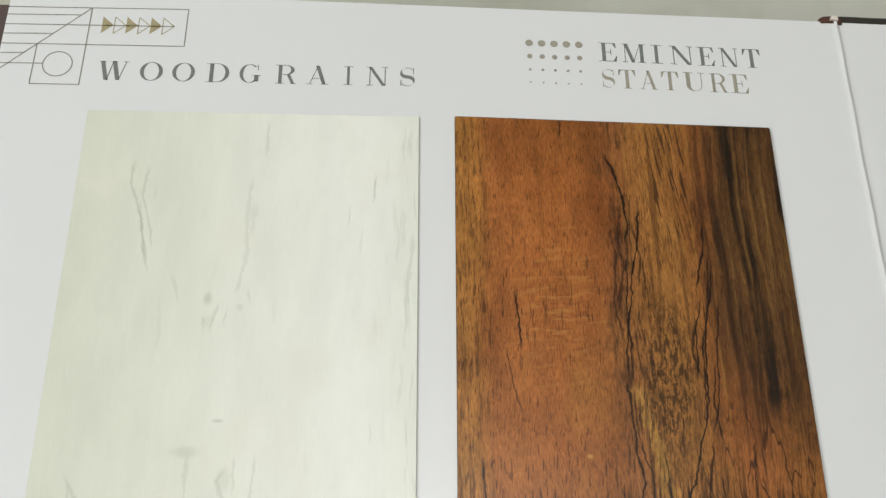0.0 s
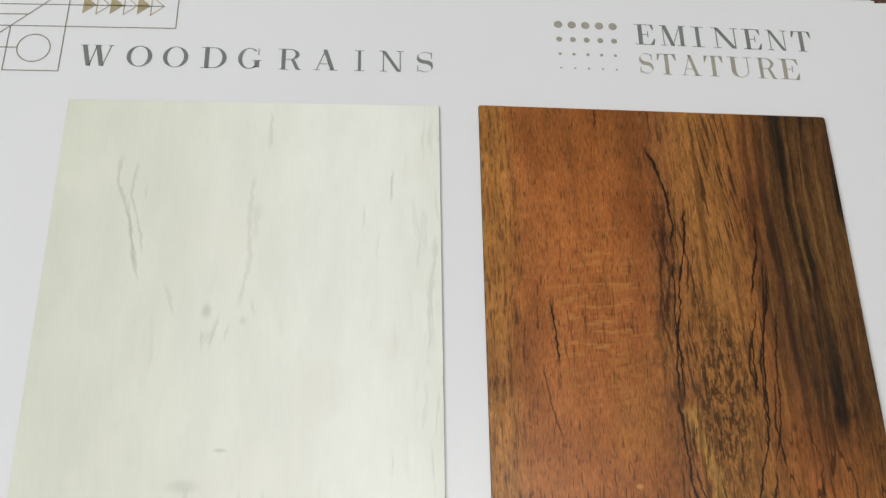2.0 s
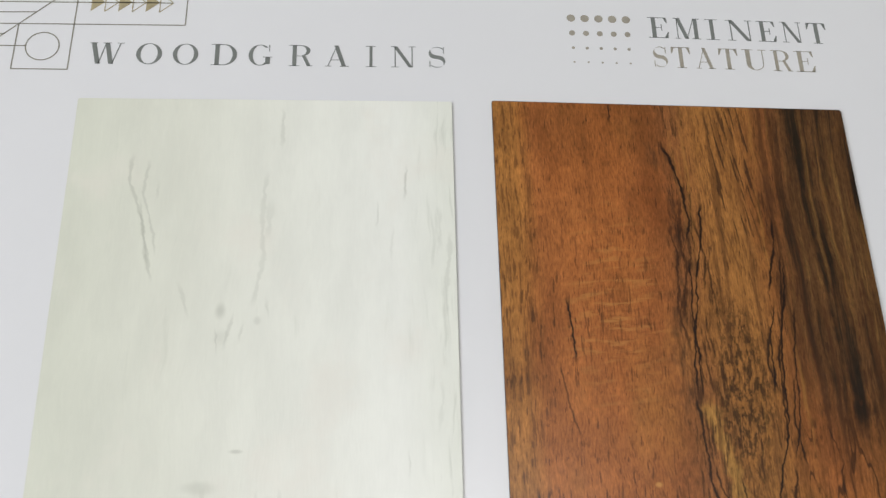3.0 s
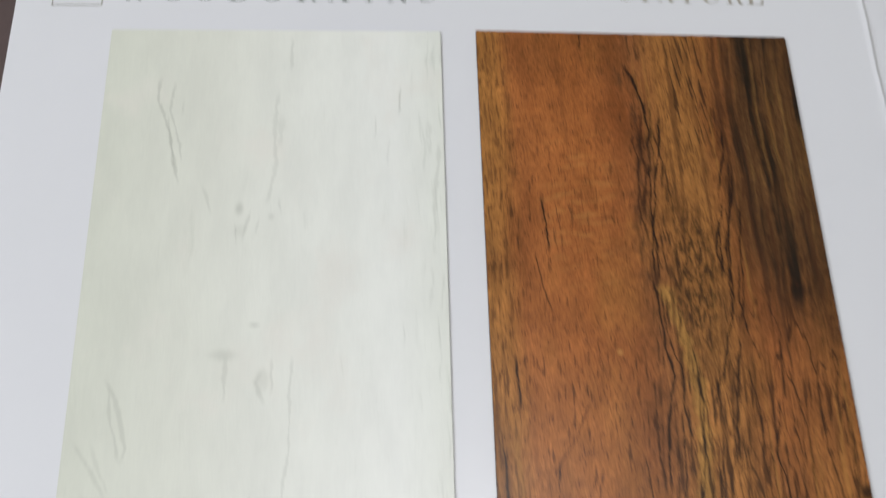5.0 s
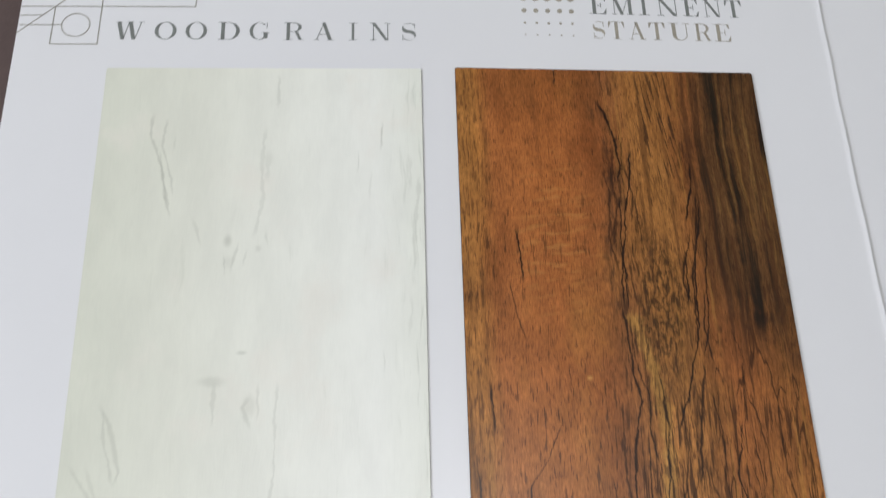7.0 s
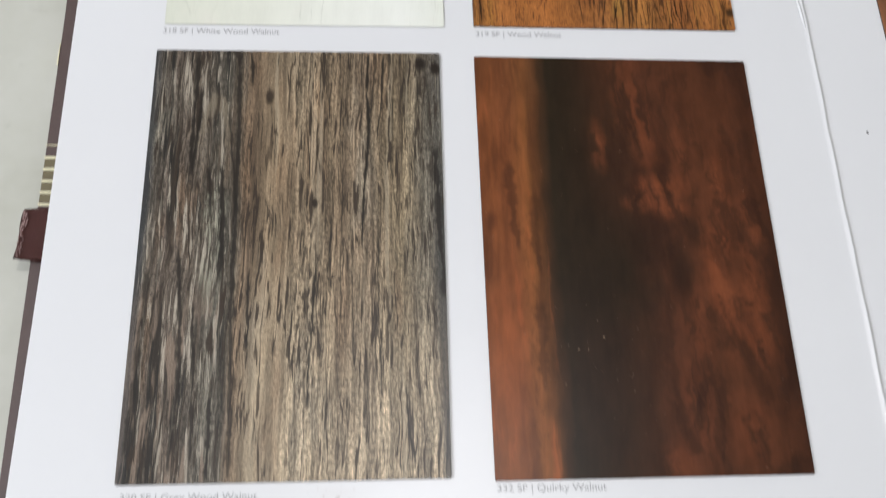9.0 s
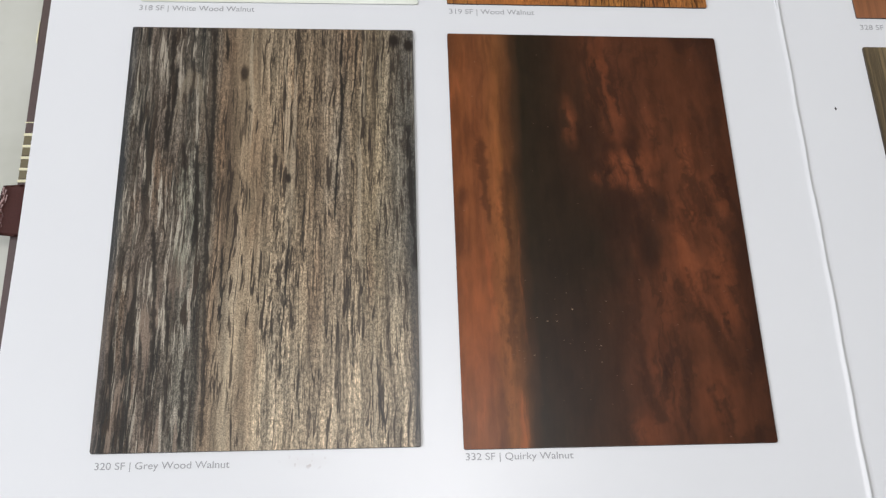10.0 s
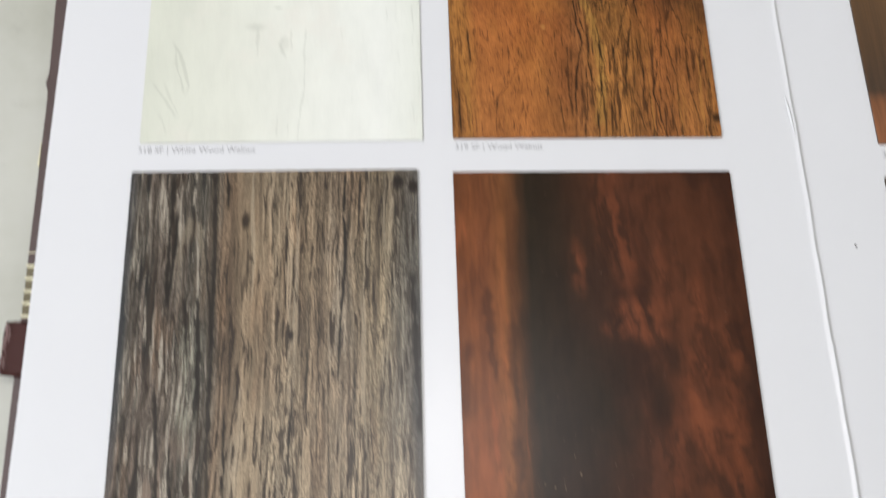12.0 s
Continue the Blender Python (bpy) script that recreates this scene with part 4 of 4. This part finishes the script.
# ---- laminate samples ----
def sample(corners, decor, core, label, base=0.0, thick=0.0009, lip=(0.0, 0.0, 0.0), low=0.0):
    """corners: bottom left, bottom right, top right, top left, in metres. lip: how far the core shows past the face at its left, right and top."""
    tl = Vector(corners[3])
    w, h = (Vector(corners[2]) - tl).length, (Vector(corners[0]) - tl).length
    thing = tagged(new("laminate_sample"), label, "laminate sample", "laminate samples glued on the pages")
    thing.location = (tl.x, tl.y, base)
    local = [tuple(Vector(c) - tl) for c in corners]
    ring = rounded(local, 0.0008)
    a, b, t = lip
    under = [(local[0][0] - a, local[0][1] + low), (local[1][0] + b, local[1][1] + low), (local[2][0] + b, local[2][1] + t), (local[3][0] - a, local[3][1] + t)]
    part("core", slab(rounded(under, 0.0008), 0.0, thick * 0.72), core, thing, "dark resin core edge")
    part("decor_face", slab(ring, thick * 0.72, thick, 0.00008), decor(w, h), thing)
    return thing


sample([(0.0002, -0.1663), (0.1100, -0.1659), (0.1100, 0.0000), (0.0000, 0.0000)], white_wood, PALECORE, "off-white walnut laminate sample with faint grey grain, on the white page", thick=0.0006, lip=(-0.0004, 0.00007, -0.0002), low=0.0004)
sample([(0.1220, -0.1653), (0.2294, -0.1656), (0.2292, -0.0019), (0.1221, 0.0002)], wood_walnut, CORE, "orange-brown walnut laminate sample with dark wandering veins", lip=(0.0001, 0.0, 0.00022))
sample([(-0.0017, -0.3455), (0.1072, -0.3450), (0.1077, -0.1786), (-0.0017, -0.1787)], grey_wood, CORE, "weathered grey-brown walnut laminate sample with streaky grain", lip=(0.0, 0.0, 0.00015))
sample([(0.1216, -0.3462), (0.2303, -0.3457), (0.2303, -0.1806), (0.1214, -0.1799)], quirky_wood, CORE, "dark red-brown walnut laminate sample with smoky figure", lip=(0.0, 0.00012, 0.00015))
sample([(0.2930, -0.1690), (0.4020, -0.1688), (0.4020, -0.0040), (0.2930, -0.0030)], lambda w, h: olive_wood(w, h, True), CORE, "umber brown laminate sample on the facing page", -0.0006)
sample([(0.2926, -0.3500), (0.4016, -0.3500), (0.4016, -0.1838), (0.2926, -0.1835)], lambda w, h: olive_wood(w, h, False), CORE, "olive-brown straight-grained laminate sample on the facing page", -0.0006)


# ---- foil lettering ----
THICK, THIN = 0.17, 0.024


class Glyph:
    """Strokes in a box one unit wide and one unit high."""

    def __init__(self):
        self.bm = bmesh.new()

    def quad(self, *p):
        self.bm.faces.new([self.bm.verts.new((x, y, 0)) for x, y in p])

    def bar(self, x0, x1, y0, y1):
        self.quad((x0, y0), (x1, y0), (x1, y1), (x0, y1))

    def lean(self, xb, xt, width, y0=0.0, y1=1.0):
        self.quad((xb - width / 2, y0), (xb + width / 2, y0), (xt + width / 2, y1), (xt - width / 2, y1))

    def serif(self, x, y, half=0.2):
        self.bar(x - half, x + half, y - (THIN if y > 0.5 else 0), y + (0 if y > 0.5 else THIN))

    def arc(self, cx, cy, rx, ry, a0, a1, side=THICK, cap=THIN, steps=28):
        """Part of an oval ring, thick at its sides and thin at top and bottom."""
        last = None
        for k in range(steps + 1):
            a = radians(a0 + (a1 - a0) * k / steps)
            now = [self.bm.verts.new((cx + r * math.cos(a), cy + q * math.sin(a), 0)) for r, q in ((rx, ry), (rx - side, ry - cap))]
            if last:
                self.bm.faces.new((last[0], now[0], now[1], last[1]) if a1 > a0 else (now[0], last[0], last[1], now[1]))
            last = now

    def tick(self, x, y, dx, dy):
        self.quad((x, y), (x + dx, y), (x, y + dy), (x, y + dy * 0.999))


def letter(ch):
    g = Glyph()
    if ch == "I":
        g.bar(0.37, 0.63, 0, 1), g.serif(0.5, 0, 0.45), g.serif(0.5, 1, 0.45)
    elif ch == "W":
        g.lean(0.27, 0.10, 0.14), g.lean(0.29, 0.47, 0.03), g.lean(0.66, 0.50, 0.14), g.lean(0.69, 0.90, 0.03)
        g.serif(0.10, 1, 0.11), g.serif(0.50, 1, 0.12), g.serif(0.90, 1, 0.10)
    elif ch == "O":
        g.arc(0.5, 0.5, 0.5, 0.5, 0, 360, 0.17)
    elif ch == "D":
        g.bar(0.14, 0.31, 0, 1), g.serif(0.2, 0, 0.2), g.serif(0.2, 1, 0.2), g.bar(0.3, 0.5, 0, THIN), g.bar(0.3, 0.5, 1 - THIN, 1)
        g.arc(0.48, 0.5, 0.52, 0.5, -90, 90, 0.17)
    elif ch == "G":
        g.arc(0.48, 0.5, 0.48, 0.5, 48, 312, 0.17), g.bar(0.70, 0.90, 0.08, 0.42), g.bar(0.60, 1.0, 0.42 - THIN, 0.42)
        g.bar(0.84, 0.88, 0.68, 0.98)
    elif ch == "R":
        g.bar(0.14, 0.31, 0, 1), g.serif(0.23, 0, 0.22), g.serif(0.2, 1, 0.2), g.bar(0.3, 0.5, 1 - THIN, 1), g.bar(0.3, 0.55, 0.47, 0.47 + THIN)
        g.arc(0.48, 0.735, 0.42, 0.265, -90, 90, 0.17), g.lean(0.85, 0.62, 0.16, 0, 0.48), g.serif(0.88, 0, 0.12)
    elif ch == "A":
        g.lean(0.14, 0.50, 0.035), g.lean(0.80, 0.48, 0.17), g.bar(0.26, 0.68, 0.30, 0.30 + THIN), g.serif(0.14, 0, 0.14), g.serif(0.82, 0, 0.18)
    elif ch == "N":
        g.bar(0.15, 0.19, 0, 1), g.bar(0.84, 0.88, 0, 1), g.lean(0.80, 0.18, 0.16), g.serif(0.17, 0, 0.15), g.serif(0.86, 1, 0.14), g.serif(0.12, 1, 0.12)
    elif ch == "S":
        last = None
        for k in range(41):
            s = k / 40
            a = radians(35 + 235 * s * 2) if s < 0.5 else radians(90 - 235 * (s - 0.5) * 2)
            c = (0.5, 0.745) if s < 0.5 else (0.5, 0.255)
            x, y = c[0] + 0.40 * math.cos(a), c[1] + 0.24 * math.sin(a)
            half = 0.02 + 0.11 * max(0.0, 1 - abs(s - 0.5) / 0.26)
            now = [g.bm.verts.new((x - half, y - half * 0.6, 0)), g.bm.verts.new((x + half, y + half * 0.6, 0))]
            if last:
                g.bm.faces.new((last[0], last[1], now[1], now[0]))
            last = now
        g.bar(0.84, 0.89, 0.68, 0.98), g.bar(0.08, 0.13, 0.02, 0.32)
    elif ch == "E":
        g.bar(0.17, 0.37, 0, 1), g.bar(0.0, 0.92, 0, THIN), g.bar(0.0, 0.90, 1 - THIN, 1), g.bar(0.3, 0.66, 0.49, 0.49 + THIN)
        g.quad((0.92, 0.0), (0.97, 0.30), (0.93, 0.30), (0.74, 0.0)), g.quad((0.90, 1.0), (0.74, 1.0), (0.89, 0.73), (0.93, 0.73)), g.bar(0.62, 0.66, 0.36, 0.66)
    elif ch == "M":
        g.bar(0.11, 0.14, 0, 1), g.lean(0.46, 0.17, 0.15), g.lean(0.46, 0.78, 0.03), g.bar(0.76, 0.91, 0, 1), g.serif(0.12, 0, 0.11), g.serif(0.83, 0, 0.17)
        g.serif(0.12, 1, 0.12), g.serif(0.86, 1, 0.14)
    elif ch == "T":
        g.bar(0.40, 0.60, 0, 1), g.bar(0.02, 0.98, 1 - THIN, 1), g.serif(0.5, 0, 0.24)
        g.quad((0.02, 1.0), (0.0, 0.68), (0.04, 0.68), (0.20, 1.0)), g.quad((0.98, 1.0), (0.80, 1.0), (0.96, 0.68), (1.0, 0.68))
    elif ch == "U":
        g.bar(0.13, 0.31, 0.30, 1), g.bar(0.80, 0.835, 0.30, 1), g.serif(0.22, 1, 0.22), g.serif(0.82, 1, 0.16)
        g.arc(0.4825, 0.32, 0.3525, 0.32, 180, 270, 0.18), g.arc(0.4825, 0.32, 0.3525, 0.32, 270, 360, 0.035)
    return g.bm


def word(name, text, spans, base, height, slope, material, label):
    """Foil letters pressed on the left page; spans: each letter's left and right edge in millimetres."""
    whole = bmesh.new()
    for ch, (a, b) in zip(text, spans):
        bm = letter(ch)
        me = bpy.data.meshes.new("letter")
        bm.to_mesh(me)
        bm.free()
        me.transform(Matrix(((b - a, 0, 0, a), (slope * (b - a), height, 0, base + slope * (a - spans[0][0])), (0, 0, 1, 0), (0, 0, 0, 1))))
        whole.from_mesh(me)
        bpy.data.meshes.remove(me)
    bmesh.ops.scale(whole, vec=(0.001, 0.001, 0.001), verts=whole.verts)
    for f in whole.faces:
        f.normal_update()
        if f.normal.z < 0:
            f.normal_flip()
    solid = bmesh.ops.extrude_face_region(whole, geom=whole.faces[:])
    for v in solid["geom"]:
        if isinstance(v, bmesh.types.BMVert):
            v.co.z += 0.00006
    bmesh.ops.translate(whole, vec=(0, 0, 0.00003), verts=whole.verts)
    return part(name, whole, material, left_page, label)


word("woodgrains_title", "WOODGRAINS", [(1.3, 11.3), (15.1, 22.8), (26.0, 33.6), (37.5, 45.2), (48.7, 55.9), (60.9, 68.0), (71.6, 79.0), (84.0, 87.4), (91.8, 99.3), (103.1, 108.7)], 12.3, 7.5, 0.0, INK, "pewter foil title reading WOODGRAINS")
word("eminent_title", "EMINENT", [(172.8, 179.4), (181.0, 189.3), (190.9, 195.4), (197.8, 206.3), (207.7, 213.9), (215.4, 222.2), (223.7, 230.0)], 24.4, 7.7, -0.026, INK, "pewter foil title reading EMINENT")
word("stature_title", "STATURE", [(173.1, 177.9), (179.0, 185.0), (186.4, 192.6), (194.0, 200.0), (201.6, 209.4), (210.8, 217.0), (218.1, 224.6)], 13.5, 7.6, -0.024, TAUPE, "taupe foil title reading STATURE")


def foil(name, bm, material, label=""):
    """A flat bmesh in millimetres, laid on the left page as thin foil."""
    bmesh.ops.scale(bm, vec=(0.001, 0.001, 0.001), verts=bm.verts)
    bm.normal_update()
    for f in bm.faces:
        if f.normal.z < 0:
            f.normal_flip()
    solid = bmesh.ops.extrude_face_region(bm, geom=bm.faces[:])
    for v in solid["geom"]:
        if isinstance(v, bmesh.types.BMVert):
            v.co.z += 0.00006
    bmesh.ops.translate(bm, vec=(0, 0, 0.00003), verts=bm.verts)
    return part(name, bm, material, left_page, label)


def stroke(bm, a, b, width=0.34):
    a, b = Vector((*a, 0)), Vector((*b, 0))
    side = (b - a).normalized().cross(Vector((0, 0, 1))) * width / 2
    bm.faces.new([bm.verts.new(p) for p in (a + side, b + side, b - side, a - side)])


def disc(bm, x, y, r, steps=20, hole=0.0):
    ring = [(x + r * math.cos(2 * math.pi * k / steps), y + r * math.sin(2 * math.pi * k / steps)) for k in range(steps)]
    if not hole:
        bm.faces.new([bm.verts.new((*p, 0)) for p in ring])
        return
    out = [bm.verts.new((*p, 0)) for p in ring]
    inn = [bm.verts.new((x + (px - x) * hole / r, y + (py - y) * hole / r, 0)) for px, py in ring]
    for k in range(steps):
        bm.faces.new((out[k], out[(k + 1) % steps], inn[(k + 1) % steps], inn[k]))


# dotted emblem beside the title, four rows of five
for row, (y, r) in enumerate(((31.3, 1.35), (25.7, 0.95), (20.2, 0.52), (15.0, 0.34))):
    for k in range(5):
        bm = bmesh.new()
        disc(bm, 148.4 + k * 4.38, y - k * 0.09, r)
        foil("foil_dot", bm, TAUPE)

# line emblem: fan of rules, frame, square with a circle and arrowheads
bm = bmesh.new()
E0 = -32.9
for a, b in (
    ((E0, 41.6), (29.0, 42.1)), ((29.0, 42.1), (28.9, 26.5)), ((28.9, 26.5), (E0, 26.3)), ((-4.3, 41.8), (-4.6, 10.2)), ((-4.6, 10.2), (-21.1, 10.2)),
    ((-21.1, 10.2), (-20.9, 26.2)), ((E0, 38.4), (-7.6, 38.7)), ((E0, 34.3), (24.8, 34.7)), ((E0, 30.4), (-16.1, 30.7)), ((E0, 22.4), (-24.5, 22.6)),
    ((E0, 18.3), (-17.8, 18.4)), ((-4.3, 41.8), (-33.2, 14.8)),
):
    stroke(bm, a, b)
disc(bm, -12.9, 18.3, 5.1, 40, 4.75)
foil("line_emblem", bm, LINE, "bronze foil line emblem with fan and circle")
for k in range(3):
    bm = bmesh.new()
    x = -0.1 + 8.3 * k
    bm.faces.new([bm.verts.new((*p, 0)) for p in ((x, 31.3), (x + 4.0, 34.7), (x + 0.1, 38.3))])
    foil("solid_arrow", bm, BRASS)
    bm = bmesh.new()
    x += 4.2
    stroke(bm, (x, 31.2), (x + 4.0, 34.7), 0.28), stroke(bm, (x + 4.0, 34.7), (x + 0.1, 38.2), 0.28), stroke(bm, (x + 0.1, 38.2), (x, 31.2), 0.28)
    foil("outline_arrow", bm, BRASS)


# ---- captions ----
def caption(text, x, y, width, page, z, label):
    data = bpy.data.curves.new("caption", "FONT")
    data.body, data.size, data.space_character = text, 0.0034, 1.0
    data.extrude = 0.00003
    made = bpy.data.objects.new("caption", data)
    scene.collection.objects.link(made)
    bpy.context.view_layer.update()
    me = bpy.data.meshes.new_from_object(made.evaluated_get(bpy.context.evaluated_depsgraph_get()))
    bpy.data.objects.remove(made)
    wide = max(v.co.x for v in me.vertices) - min(v.co.x for v in me.vertices)
    low = min(v.co.x for v in me.vertices)
    for v in me.vertices:
        v.co = ((v.co.x - low) * width / wide + x, v.co.y + y, v.co.z + z)
    me.materials.clear()
    me.materials.append(CAPTION)
    ob = new("caption", me)
    ob.parent = page
    ob["label"] = label


caption("318 SF | White Wood Walnut", -0.0002, -0.1702, 0.0450, left_page, 0.00005, "grey caption 318 SF White Wood Walnut")
caption("319 SF | Wood Walnut", 0.1227, -0.1698, 0.0346, left_page, 0.00005, "grey caption 319 SF Wood Walnut")
caption("320 SF | Grey Wood Walnut", 0.0002, -0.3507, 0.0436, left_page, 0.00005, "grey caption 320 SF Grey Wood Walnut")
caption("332 SF | Quirky Walnut", 0.1222, -0.3497, 0.0366, left_page, 0.00005, "grey caption 332 SF Quirky Walnut")
caption("328 SF |", 0.2940, -0.1744, 0.0118, right_page, -0.00055, "grey caption 328 SF")

# a speck of dirt on the facing page
bm = bmesh.new()
bmesh.ops.create_icosphere(bm, subdivisions=2, radius=0.00055, matrix=Matrix.Translation((0.2762, -0.2123, -0.0005)) @ Matrix.Diagonal((0.8, 1.3, 0.3, 1)))
part("ink_speck", bm, SPECK, right_page)
